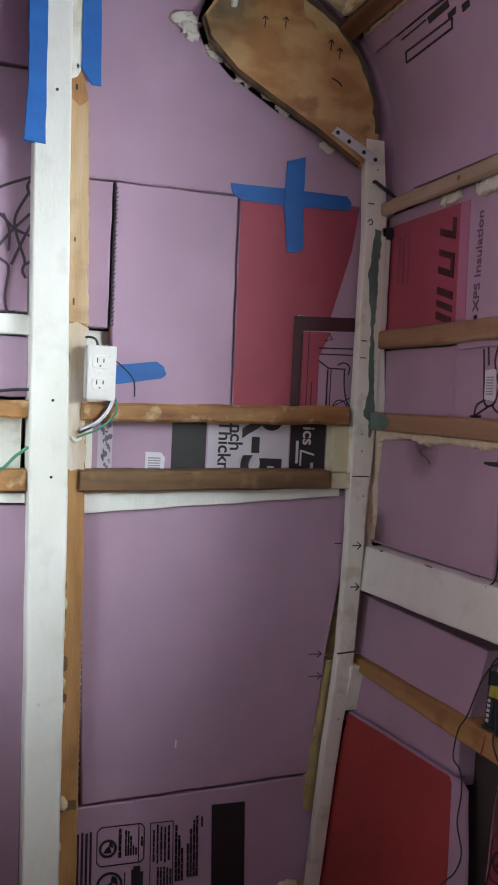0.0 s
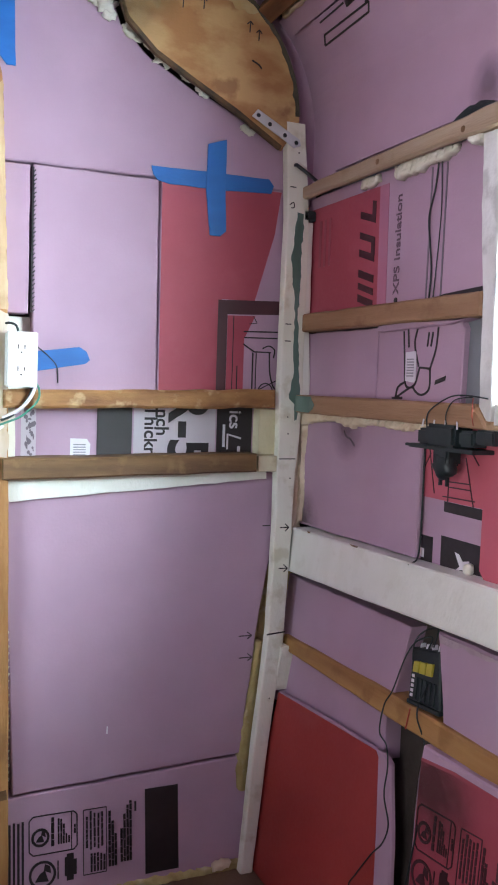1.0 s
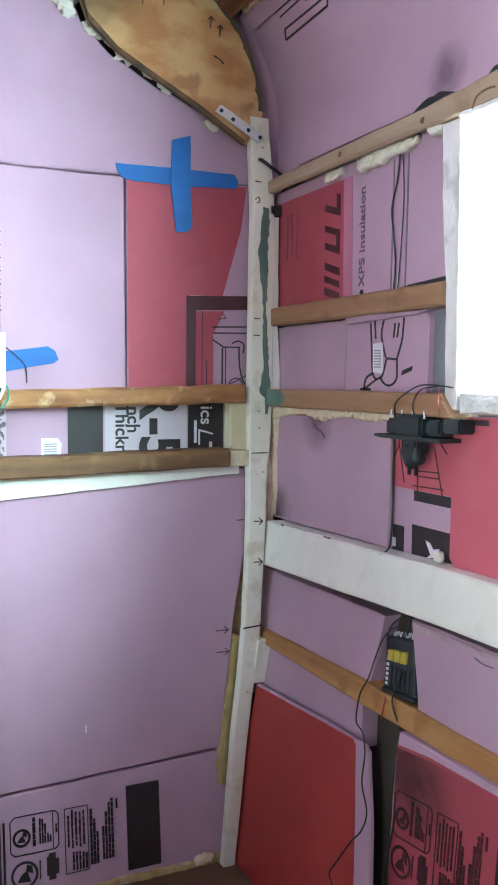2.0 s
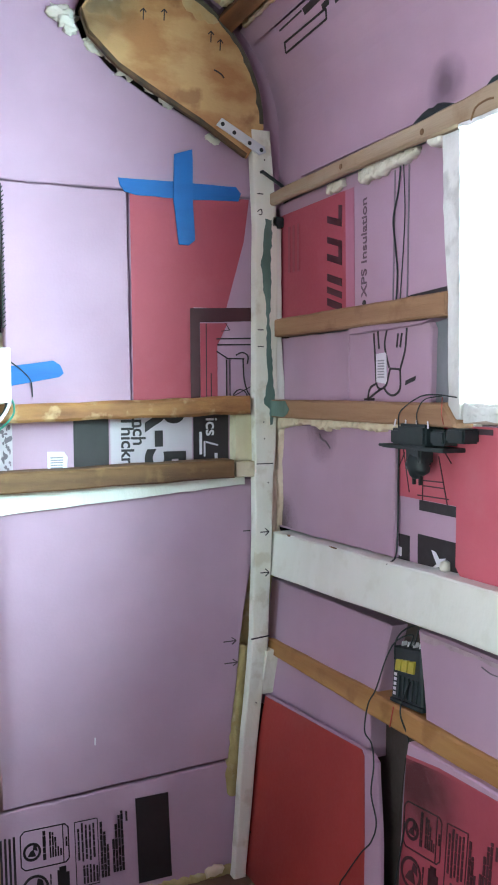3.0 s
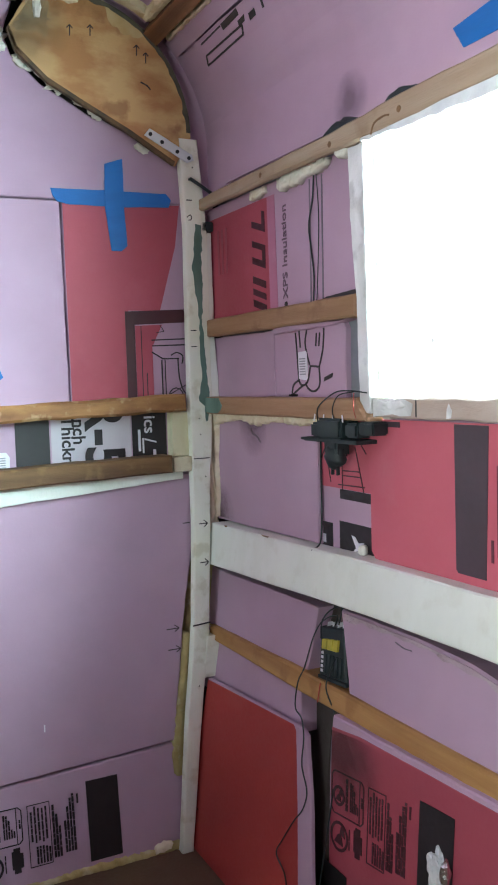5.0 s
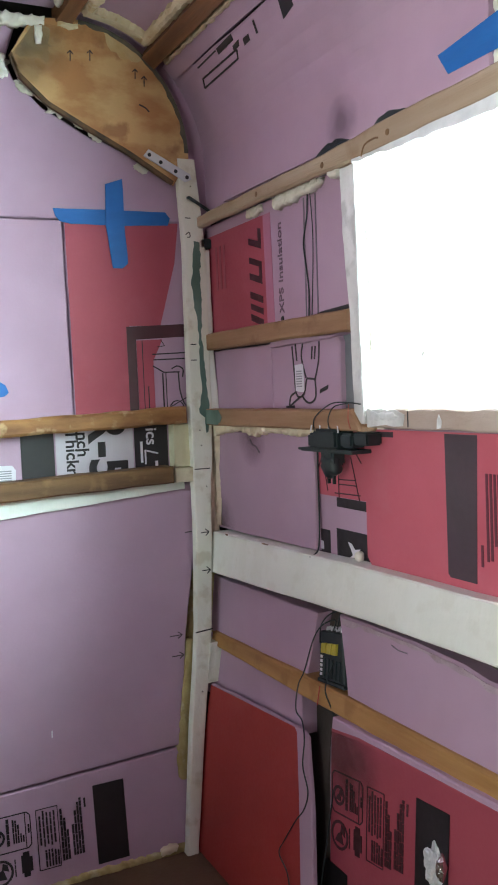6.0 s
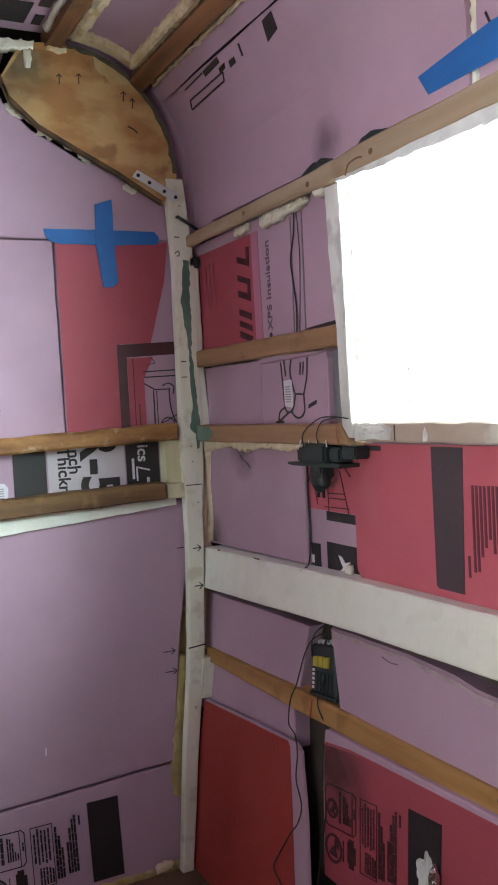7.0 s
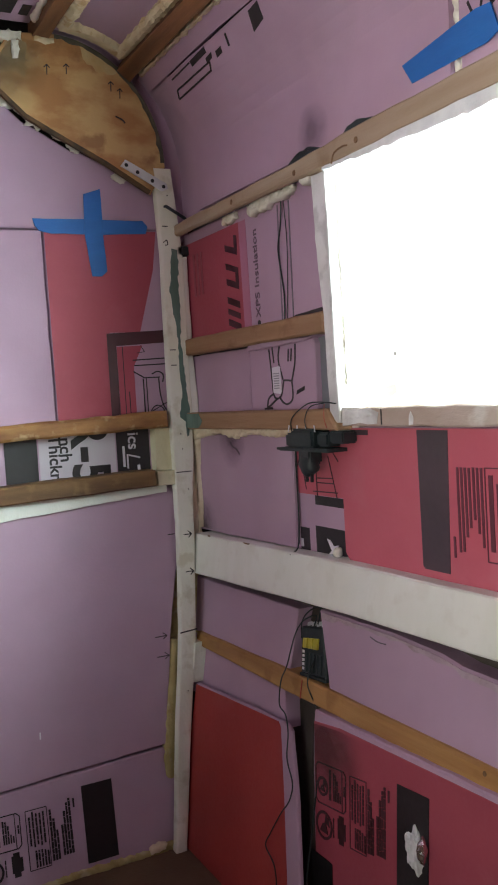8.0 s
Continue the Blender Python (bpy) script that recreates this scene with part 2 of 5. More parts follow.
def part(name, bm, material, parent=None, label="", smooth=False):
    me = bpy.data.meshes.new(name)
    bmesh.ops.recalc_face_normals(bm, faces=bm.faces)
    if smooth:
        for f in bm.faces:
            f.smooth = True
    bm.to_mesh(me)
    bm.free()
    me.materials.append(material)
    ob = new(name, me)
    if parent:
        ob.parent = parent
    if label:
        ob["label"] = label
    return ob


def rough(pts, step=0.03, amp=0.0015, seed=0):
    """The outline with points every step metres, shifted a little, as hand-cut edges are."""
    rnd = random.Random(seed + len(pts) * 7)
    out = []
    for i, p in enumerate(pts):
        q = pts[(i + 1) % len(pts)]
        d = math.dist(p, q)
        n = max(1, int(d / step))
        for k in range(n):
            f = k / n
            j = amp if k else amp * 0.3
            out.append((p[0] + (q[0] - p[0]) * f + rnd.uniform(-j, j), p[1] + (q[1] - p[1]) * f + rnd.uniform(-j, j)))
    return out


def inset(pts, b):
    area = sum(p[0] * q[1] - q[0] * p[1] for p, q in zip(pts, pts[1:] + pts[:1]))
    s = 1 if area > 0 else -1
    out = []
    for i, p in enumerate(pts):
        a, c = pts[i - 1], pts[(i + 1) % len(pts)]
        n = Vector((0.0, 0.0))
        for e0, e1 in ((a, p), (p, c)):
            d = Vector((e1[0] - e0[0], e1[1] - e0[1]))
            if d.length > 1e-9:
                d.normalize()
                n += Vector((-d.y, d.x)) * s
        if n.length > 1e-6:
            n.normalize()
        out.append((p[0] + n.x * b, p[1] + n.y * b))
    return out


def slab(bm, wall, pts, back, front, bevel=0.002):
    """A board of that outline on a wall, from back to front metres into the room, with softened front edges."""
    rings = [[bm.verts.new(P(wall, u, z, back)) for u, z in pts], [bm.verts.new(P(wall, u, z, front - bevel)) for u, z in pts]]
    if bevel:
        rings.append([bm.verts.new(P(wall, u, z, front)) for u, z in inset(pts, bevel)])
    for r0, r1 in zip(rings, rings[1:]):
        for i in range(len(pts)):
            j = (i + 1) % len(pts)
            bm.faces.new((r0[i], r0[j], r1[j], r1[i]))
    bm.faces.new(rings[-1])
    bm.faces.new(rings[0][::-1])
    return bm


def board(name, wall, pts, back, front, material, label="", category="", group="", bevel=0.002, amp=0.001, step=0.03, parent=None, kind=""):
    bm = bmesh.new()
    slab(bm, wall, rough(pts, step, amp, int(abs(pts[0][0] * 1000) + abs(pts[0][1] * 317))), back, front, bevel)
    return tagged(part(name, bm, material, parent), label, category, group, kind)


def rect(u0, u1, z0, z1):
    return [(u0, z0), (u1, z0), (u1, z1), (u0, z1)]


def prints(parent, name, wall, polys, off, material, label="", amp=0.0):
    """Printed marks: thin films on a board, joined where they form one mark."""
    bm = bmesh.new()
    for p in polys:
        slab(bm, wall, rough(p, 0.02, amp, 3) if amp else p, off - 0.0002, off + 0.0008, 0)
    return part(name, bm, material, parent, label)


def tube(bm, pts, r, sides=8, wob=0.0, seed=0):
    """A round cord through the points; wob makes it lumpy."""
    rnd = random.Random(seed)
    rings = []
    for i, p in enumerate(pts):
        d = (Vector(pts[min(i + 1, len(pts) - 1)]) - Vector(pts[max(i - 1, 0)])).normalized()
        a = d.orthogonal().normalized() if i == 0 else (prev - d * prev.dot(d)).normalized()
        prev = a
        c = d.cross(a)
        rr = r * (0.35 if wob and i in (0, len(pts) - 1) else rnd.uniform(0.5, 1.35) if wob else 1)
        rings.append([bm.verts.new(Vector(p) + (a * math.cos(k * 2 * math.pi / sides) + c * math.sin(k * 2 * math.pi / sides)) * rr * (1 + rnd.uniform(-wob, wob))) for k in range(sides)])
    for r0, r1 in zip(rings, rings[1:]):
        for k in range(sides):
            bm.faces.new((r0[k], r0[(k + 1) % sides], r1[(k + 1) % sides], r1[k]))
    bm.faces.new(rings[0][::-1])
    bm.faces.new(rings[-1])
    return bm


def spline(pts, n=8):
    """A smooth way through the points."""
    v = [Vector(p) for p in pts]
    out = []
    for i in range(len(v) - 1):
        p0, p1, p2, p3 = v[max(i - 1, 0)], v[i], v[i + 1], v[min(i + 2, len(v) - 1)]
        for k in range(n):
            t = k / n
            out.append(0.5 * ((2 * p1) + (p2 - p0) * t + (2 * p0 - 5 * p1 + 4 * p2 - p3) * t * t + (3 * p1 - p0 - 3 * p2 + p3) * t ** 3))
    return out + [v[-1]]


def cable(name, pts, r, material, label="", category="cable", parent=None):
    bm = tube(bmesh.new(), spline(pts), r, 8)
    return tagged(part(name, bm, material, parent, smooth=True), label, category if not parent else "")


def bead(bm, wall, pts, off, r, seed=0, step=0.012, flat=1.0):
    step = min(step, max(0.0015, r * 0.6))
    """A lumpy run of cured foam along points on a wall."""
    way = []
    for p, q in zip(pts, pts[1:]):
        n = max(1, int(math.dist(p, q) / step)) if wall not in ("c",) else 24
        way += [(p[0] + (q[0] - p[0]) * k / n, p[1] + (q[1] - p[1]) * k / n) for k in range(n)]
    way.append(pts[-1])
    shift = Vector((seed * 3.7, seed * 1.3, 0))
    first = len(bm.verts)
    mids = [P(wall, u, z, off) for u, z in way]
    out = [(P(wall, u, z, off + 0.01) - p).normalized() for (u, z), p in zip(way, mids)]
    mids = [p + noise.noise_vector(p / (4 * r) + shift) * r * 0.45 for p in mids]
    tube(bm, mids, r, 10)
    bm.verts.ensure_lookup_table()
    for k, p in enumerate(mids):
        end = 0.45 if k in (0, len(mids) - 1) else 0.85 if k in (1, len(mids) - 2) else 1.0
        fat = end * (1 + 0.45 * noise.noise(p / (5 * r) + shift))
        for v in bm.verts[first + 10 * k:first + 10 * k + 10]:
            d = v.co - p
            d -= out[k] * d.dot(out[k]) * (1 - flat)
            v.co = p + d * fat * (1 + 0.5 * noise.noise(v.co / (1.3 * r) + shift))
    return bm


def foam_bead(wall, pts, off, r, material=None, label="cured yellowish spray foam bead squeezed along a joint", seed=0, flat=1.0):
    return tagged(part("spray_foam_bead", bead(bmesh.new(), wall, pts, off, r, seed, flat=flat), material or SPRAY, smooth=True), label, "spray foam", "spray foam beads")


def ragged_foam(wall, pts, back, front, material, label, seed=0, amp=0.0035):
    """A flat torn strip of cured foam: an uneven outline and a lumpy face."""
    shift = Vector((seed * 2.3, seed * 0.7, 0))
    bm = bmesh.new()
    slab(bm, wall, rough(pts, 0.007, amp, seed), back, front, 0.003)
    face = max(bm.faces, key=lambda f: f.calc_area() if len(f.verts) > 4 and (P(wall, *pts[0], 1.0) - P(wall, *pts[0], 0.0)).dot(f.calc_center_median() - P(wall, *pts[0], (back + front) / 2)) > 0 else 0)
    mesh = bmesh.ops.triangulate(bm, faces=[face])
    bmesh.ops.subdivide_edges(bm, edges=list({e for f in mesh["faces"] for e in f.edges}), cuts=2, use_grid_fill=True)
    n = (P(wall, *pts[0], 1.0) - P(wall, *pts[0], 0.0)).normalized()
    for v in bm.verts:
        v.co += n * 0.004 * noise.noise(v.co * 90 + shift)
    return tagged(part("spray_foam_strip", bm, material, smooth=True), label, "spray foam", "spray foam beads")


def box(bm, lo, hi, bevel=0.0):
    v = bmesh.ops.create_cube(bm, size=1.0)["verts"]
    for p in v:
        p.co = Vector([lo[i] + (hi[i] - lo[i]) * (p.co[i] + 0.5) for i in range(3)])
    if bevel:
        bmesh.ops.bevel(bm, geom=list({e for p in v for e in p.link_edges}), offset=bevel, segments=2, affect="EDGES")
    return bm


def lettering(parent, name, text, wall, u, z, size, off, material, turn=0, squeeze=1.0, bold=0.0):
    """Printed words on a wall; u, z is the middle of the words, turn is anticlockwise degrees."""
    cu = bpy.data.curves.new(name, "FONT")
    cu.body, cu.size, cu.extrude, cu.align_x, cu.align_y, cu.offset = text, size, 0.0004, "CENTER", "CENTER", bold
    tmp = bpy.data.objects.new("tmp", cu)
    me = bpy.data.meshes.new_from_object(tmp)
    bpy.data.objects.remove(tmp)
    a = radians(turn)
    for v in me.vertices:
        x, y, w = v.co.x * squeeze, v.co.y, v.co.z
        v.co = P(wall, u + x * math.cos(a) - y * math.sin(a), z + x * math.sin(a) + y * math.cos(a), off + 0.0004 + w)
    me.name = name
    me.materials.clear()
    me.materials.append(material)
    ob = new(name, me)
    ob.parent = parent
    return ob


def line(wall, pts, off, w):
    """Flat drawn strokes as thin quads along points."""
    out = []
    for p, q in zip(pts, pts[1:]):
        d = Vector((q[0] - p[0], q[1] - p[1]))
        if d.length < 1e-6:
            continue
        n = Vector((-d.y, d.x)).normalized() * w / 2
        out.append([(p[0] - n.x, p[1] - n.y), (q[0] - n.x, q[1] - n.y), (q[0] + n.x, q[1] + n.y), (p[0] + n.x, p[1] + n.y)])
    return out


def smooth2(pts, n=6):
    return [(p.x, p.y) for p in spline([(a, b, 0) for a, b in pts], n)]


# ---- the shell of the trailer ----
bm = bmesh.new()
slab(bm, "a", rect(-1.98, 0.06, -0.06, 0.848), -0.075, -0.055, 0)
slab(bm, "a", rect(-1.98, 0.06, 0.848, 1.98), -0.075, -0.055, 0)
tagged(part("wall_front", bm, DARKSKIN), "dark lining of the trailer's front wall", "wall", kind="structure")
WY0, WY1, WZ0, WZ1 = 0.690, 1.36, 1.022, 1.440  # window opening, distance from the front wall and heights
bm = bmesh.new()
for r in (rect(-0.06, 3.5, -0.06, 0.722), rect(-0.06, 3.5, 0.722, 1.0), rect(-0.06, 0.563, 1.0, 1.478), rect(1.40, 3.5, 1.0, 1.478), rect(-0.06, 3.5, 1.478, 1.62)):
    slab(bm, "b", r, -0.075, -0.055, 0)
tagged(part("wall_side", bm, SKIN), "dull metal skin of the window-side wall", "wall", kind="structure")
# the ceiling: cove and flat middle, with a mirrored cove on the far side
bm = bmesh.new()
prof = [(CX + (CR + 0.05) * math.cos(radians(a)), CZ + (CR + 0.05) * math.sin(radians(a))) for a in range(0, 91, 6)]
prof += [(-1.62 - (CR + 0.05) * math.sin(radians(a)), CZ + (CR + 0.05) * math.cos(radians(a))) for a in range(0, 91, 6)]
outer = [(x * 1.0 + (0.03 if x > -0.9 else -0.03) * 1.0, z + 0.03) for x, z in prof]
rings = [[bm.verts.new((x, y, z)) for x, z in pr] for y in (0.08, -3.5) for pr in (prof, outer)]
for i in range(len(prof) - 1):
    for r0, r1 in ((rings[0], rings[2]), (rings[1], rings[3]), (rings[0], rings[1]), (rings[2], rings[3])):
        bm.faces.new((r0[i], r0[i + 1], r1[i + 1], r1[i]))
tagged(part("ceiling", bm, DARKSKIN), "dark arched roof lining above the trailer", "ceiling", kind="structure")
bm = bmesh.new()
for y0, y1, z0, z1 in ((-3.5, -2.52, -0.06, 1.64), (-1.88, -1.45, -0.06, 1.64), (-0.65, 0.08, -0.06, 1.64), (-1.45, -0.65, -0.06, 1.00), (-1.45, -0.65, 1.56, 1.64), (-2.52, -1.88, 1.56, 1.64)):
    box(bm, (-1.99, y0, z0), (-1.96, y1, z1))
tagged(part("wall_far_side", bm, BROWNWALL), "plain brown wooden far side wall with a window hole and an added doorway", "wall", kind="structure")
bm = box(bmesh.new(), (-1.99, -3.53, -0.06), (0.06, -3.5, 1.95))
tagged(part("wall_rear", bm, BROWNWALL), "plain brown wooden rear wall", "wall", kind="structure")
bm = box(bmesh.new(), (-1.99, -3.53, -0.07), (0.06, 0.10, 0.0))
tagged(part("floor", bm, FLOOR), "dark stained plywood floor", "floor", kind="structure")
bm = bmesh.new()
bmesh.ops.create_grid(bm, x_segments=8, y_segments=8, size=900)
for v in bm.verts:
    v.co.z = -0.55
tagged(part("ground", bm, GROUND), "dry grassy ground outside", "ground", kind="structure")
bm = box(bmesh.new(), (3.0, -9.0, -0.5), (3.02, 5.0, 6.0))
tagged(part("backdrop", bm, BACKDROP), "blown-out bright daylight outside the window", "backdrop", kind="structure")

# ---- front wall: foam boards ----
FL = "pink foam insulation board fitted between the wall rails"
top_panel = board("insulation_panel", "a", [(-0.70, 1.46), (-0.36, 1.462), (-0.05, 1.468), (-0.05, 1.56), (-0.10, 1.57), (-0.20, 1.62), (-0.25, 1.642), (-0.268, 1.642), (-0.303, 1.662), (-0.380, 1.702), (-0.441, 1.757), (-0.456, 1.80), (-0.42, 1.90), (-0.70, 1.90)], -0.045, 0.0, FOAM, "large pink foam insulation board beneath the gusset", "foam board", "insulation boards", bevel=0.003)
bm = bmesh.new()
slab(bm, "a", [(-0.10, 1.44), (0.018, 1.44), (0.018, 1.60)] + [(CX + 0.328 * math.cos(radians(a)), CZ + 0.328 * math.sin(radians(a))) for a in range(6, 91, 6)] + [(-0.34, 1.88), (-0.16, 1.75)], -0.05, -0.006, 0.002)
tagged(part("insulation_panel", bm, FOAM), "foam strip in the corner behind the gusset", "foam board", "insulation boards")
narrow = board("insulation_panel", "a", rect(-0.70, -0.615, 1.165, 1.455), -0.045, 0.002, FOAM, "narrow pink foam strip with dark cut edges", "foam board", "insulation boards")
mid = board("insulation_panel", "a", [(-0.605, 1.00), (-0.347, 1.00), (-0.351, 1.459), (-0.609, 1.4575)], -0.045, 0.0, FOAM, "pale pink foam board lit by the window", "foam board", "insulation boards", bevel=0.003)
red_a = board("insulation_panel", "a", [(-0.343, 1.00), (-0.03, 1.00), (-0.03, 1.466), (-0.347, 1.459)], -0.045, 0.0, FOAM, "foam board with red printed film and black print", "foam board", "insulation boards")
prints(red_a, "red_film", "a", [[(-0.342, 1.002), (-0.205, 1.002), (-0.205, 1.222), (-0.128, 1.222), (-0.085, 1.37), (-0.072, 1.463), (-0.345, 1.457)]], 0.0006, RED, "red printed film")
belt = board("insulation_panel", "a", rect(-0.70, -0.03, 0.86, 1.01), -0.045, -0.02, FOAM, "foam board strip with bold black printing", "foam board", "insulation boards")
low_a = board("insulation_panel", "a", [(-0.641, 0.219), (-0.20, 0.236), (-0.158, 0.2385), (-0.144, 0.325), (-0.122, 0.445), (-0.116, 0.49), (-0.090, 0.61), (-0.074, 0.68), (-0.060, 0.844), (-0.66, 0.812), (-0.656, 0.72)], -0.04, 0.0, FOAM, "large plain pink foam board on the lower wall", "foam board", "insulation boards", bevel=0.003)
base_a = board("insulation_panel", "a", [(-0.70, -0.015), (-0.12, 0.0), (-0.12, 0.236), (-0.20, 0.230), (-0.70, 0.211)], -0.045, -0.002, FOAM, "foam board with printed instructions near the floor", "foam board", "insulation boards")
# beyond the stud
board("insulation_panel", "a", rect(-1.30, -0.770, 1.655, 1.90), -0.045, 0.0, FOAM, FL, "foam board", "insulation boards")
doodle = board("insulation_panel", "a", rect(-1.30, -0.772, 1.185, 1.648), -0.045, 0.0, FOAM, "pink foam board with looping black line print", "foam board", "insulation boards")
board("insulation_panel", "a", rect(-1.30, -0.768, 1.019, 1.137), -0.045, 0.0, FOAM, FL, "foam board", "insulation boards")
board("insulation_panel", "a", rect(-1.30, -0.759, -0.01, 0.806), -0.045, 0.0, FOAM, FL, "foam board", "insulation boards")
board("insulation_panel", "a", rect(-1.95, -1.32, -0.01, 1.90), -0.045, 0.0, FOAM, FL, "foam board", "insulation boards")

# ---- front wall: timber ----
board("wall_rail", "a", [(-0.665, 0.979), (-0.085, 0.990), (-0.085, 1.030), (-0.665, 1.014)], -0.03, 0.04, WOOD_X, "dark stained rough timber rail across the front wall", "timber rail", "front wall rails", bevel=0.006, amp=0.002, step=0.04)
board("wall_rail", "a", [(-0.665, 0.838), (-0.125, 0.850), (-0.125, 0.890), (-0.665, 0.880)], -0.03, 0.04, WOOD_DARK, "dark brown timber rail across the front wall", "timber rail", "front wall rails", bevel=0.004, amp=0.0015, step=0.05)
board("wall_rail", "a", rect(-1.30, -0.765, 0.979, 1.014), -0.03, 0.04, WOOD_X, "old timber rail with worn edges", "timber rail", "front wall rails", bevel=0.005, amp=0.002)
board("wall_rail", "a", rect(-1.30, -0.765, 0.838, 0.878), -0.03, 0.04, WOOD_X, "old timber rail with worn edges", "timber rail", "front wall rails", bevel=0.005, amp=0.002)
board("wall_rail", "a", rect(-1.30, -0.765, 1.140, 1.178), -0.03, 0.02, WHITE, "white painted timber rail on the front wall", "timber rail", "front wall rails")
board("trim_strip", "a", [(-0.66, 0.792), (-0.09, 0.832), (-0.09, 0.856), (-0.66, 0.842)], -0.01, 0.012, WHITE, "white painted trim strip above the lower foam board", "trim strip", bevel=0.001)
board("trim_strip", "a", rect(-1.30, -0.765, 0.812, 0.832), -0.01, 0.012, WHITE, "white painted trim strip above the lower foam board", "trim strip", bevel=0.001)
board("stud_block", "a", rect(-0.112, -0.070, 0.885, 0.988), -0.03, 0.012, YELLOWED, "cream painted filler block in the corner", "timber block")
board("stud_block", "a", rect(-0.118, -0.073, 0.850, 0.884), -0.03, 0.030, YELLOWED, "small cream block at the rail's end", "timber block")


def upright(rows, back, front, bevel=0.003, seed=0, wall="a"):
    """A post that follows the wall's bend: rows of height, one edge, other edge; rounded front edges, slightly uneven."""
    rnd = random.Random(seed)
    zs = sorted({round(rows[0][0] + (rows[-1][0] - rows[0][0]) * k / 40, 4) for k in range(41)} | {0.838, 0.848, 0.858})
    bm = bmesh.new()
    rings = []
    for z in zs:
        k = max(i for i in range(len(rows) - 1) if rows[i][0] <= z + 1e-6)
        (z0, l0, r0), (z1, l1, r1) = rows[k], rows[k + 1]
        f = (z - z0) / (z1 - z0)
        u0, u1 = l0 + (l1 - l0) * f + rnd.uniform(-0.0006, 0.0006), r0 + (r1 - r0) * f + rnd.uniform(-0.0006, 0.0006)
        h = bevel * 0.35
        sec = ((u0, back), (u0, front - bevel), (u0 + h, front - h), (u0 + bevel, front), (u1 - bevel, front), (u1 - h, front - h), (u1, front - bevel), (u1, back))
        rings.append([bm.verts.new(P(wall, u, z, o)) for u, o in sec])
    for a, c in zip(rings, rings[1:]):
        for k in range(8):
            bm.faces.new((a[k], a[(k + 1) % 8], c[(k + 1) % 8], c[k]))
    bm.faces.new(rings[0])
    bm.faces.new(rings[-1])
    return bm


wood_side = tagged(part("wall_stud", upright([(-0.02, -0.705, -0.653), (0.848, -0.705, -0.652), (1.25, -0.71, -0.660), (1.61, -0.715, -0.6735), (1.648, -0.716, -0.688), (1.90, -0.72, -0.690)], -0.045, 0.03, 0.003, 3), WOOD_Z), "bare pine stud with nail holes and paint drips", "stud")
bm = bmesh.new()
slab(bm, "a", rough([(-0.7135, 1.90), (-0.6895, 1.90), (-0.6885, 1.655), (-0.697, 1.640), (-0.711, 1.632)], 0.03, 0.001, 4), 0.0295, 0.0312, 0.0004)
part("painted_end", bm, CREAM, wood_side, "yellowed cream paint over the stud's top")
bm = bmesh.new()
slab(bm, "a", rough([(-0.700, 0.885), (-0.680, 0.878), (-0.6545, 0.882), (-0.6565, 1.16), (-0.680, 1.172), (-0.702, 1.165)], 0.010, 0.003, 4), 0.0292, 0.0306, 0.0003)
part("paint_smear", bm, PALEWASH, wood_side, "thin whitish paint smear")
bm = bmesh.new()
slab(bm, "a", rough([(-0.702, 1.172), (-0.6575, 1.168), (-0.662, 1.30), (-0.668, 1.46), (-0.674, 1.60), (-0.690, 1.585), (-0.708, 1.60)], 0.010, 0.0015, 5), 0.0292, 0.0304, 0.0003)
part("bleached_face", bm, PALEPINE, wood_side, "bleached pale pine")
post_l = tagged(part("wall_post", upright([(-0.02, -0.757, -0.690), (0.848, -0.7635, -0.689), (1.35, -0.773, -0.704), (1.50, -0.776, -0.708), (1.90, -0.768, -0.716)], -0.045, 0.06, 0.004, 5), WHITE), "white painted timber post on the front wall", "post")

# ---- corner post ----
corner = tagged(part("corner_post", upright([(-0.02, -0.177, -0.147), (0.02, -0.169, -0.142), (0.26, -0.138, -0.104), (0.49, -0.101, -0.062), (0.71, -0.081, -0.040), (0.848, -0.074, -0.028), (0.89, -0.072, -0.022), (1.01, -0.074, -0.017), (1.40, -0.070, -0.016), (1.608, -0.079, -0.034)], 0.010, 0.032, 0.003, 6), CREAM), "bent cream painted timber post with pencil marks", "post")

# ---- side wall: timber ----
RL = "bare timber rail along the window-side wall"
board("wall_rail", "b", [(0.0, 1.449), (0.45, 1.447), (0.70, 1.443), (1.7, 1.443), (1.7, 1.488), (0.9, 1.487), (0.55, 1.478), (0.0, 1.476)], 0.0225, 0.035, WOOD_PALE, "pale timber rail with knots above the window", "timber rail", "side wall rails", bevel=0.004, amp=0.0015, step=0.05)
board("wall_rail", "b", rect(0.03, 0.652, 1.160, 1.199), -0.005, 0.025, WOOD_Y, RL, "timber rail", "side wall rails", bevel=0.004, amp=0.001, step=0.05)
rail3 = board("wall_rail", "b", [(0.03, 0.982), (0.692, 0.982), (0.690, 0.990), (0.662, 1.021), (0.03, 1.021)], -0.03, 0.035, WOOD_Y, "bare timber rail with a green painted end", "timber rail", "side wall rails", bevel=0.004, amp=0.001, step=0.05)
white_board = board("white_board", "b", [(0.03, 0.628), (0.70, 0.653), (1.9, 0.668), (1.9, 0.757), (0.70, 0.742), (0.03, 0.724)], -0.02, 0.03, WHITE, "wide white painted board across the side wall", "board", bevel=0.003, amp=0.0008, step=0.08)
board("wall_rail", "b", [(0.05, 0.456), (0.22, 0.457), (0.48, 0.457), (0.85, 0.463), (1.9, 0.470), (1.9, 0.503), (0.85, 0.500), (0.48, 0.498), (0.05, 0.487)], -0.03, 0.012, WOOD_GOLD, "golden pine rail with a bolt hole", "timber rail", "side wall rails", bevel=0.004, amp=0.001, step=0.06)
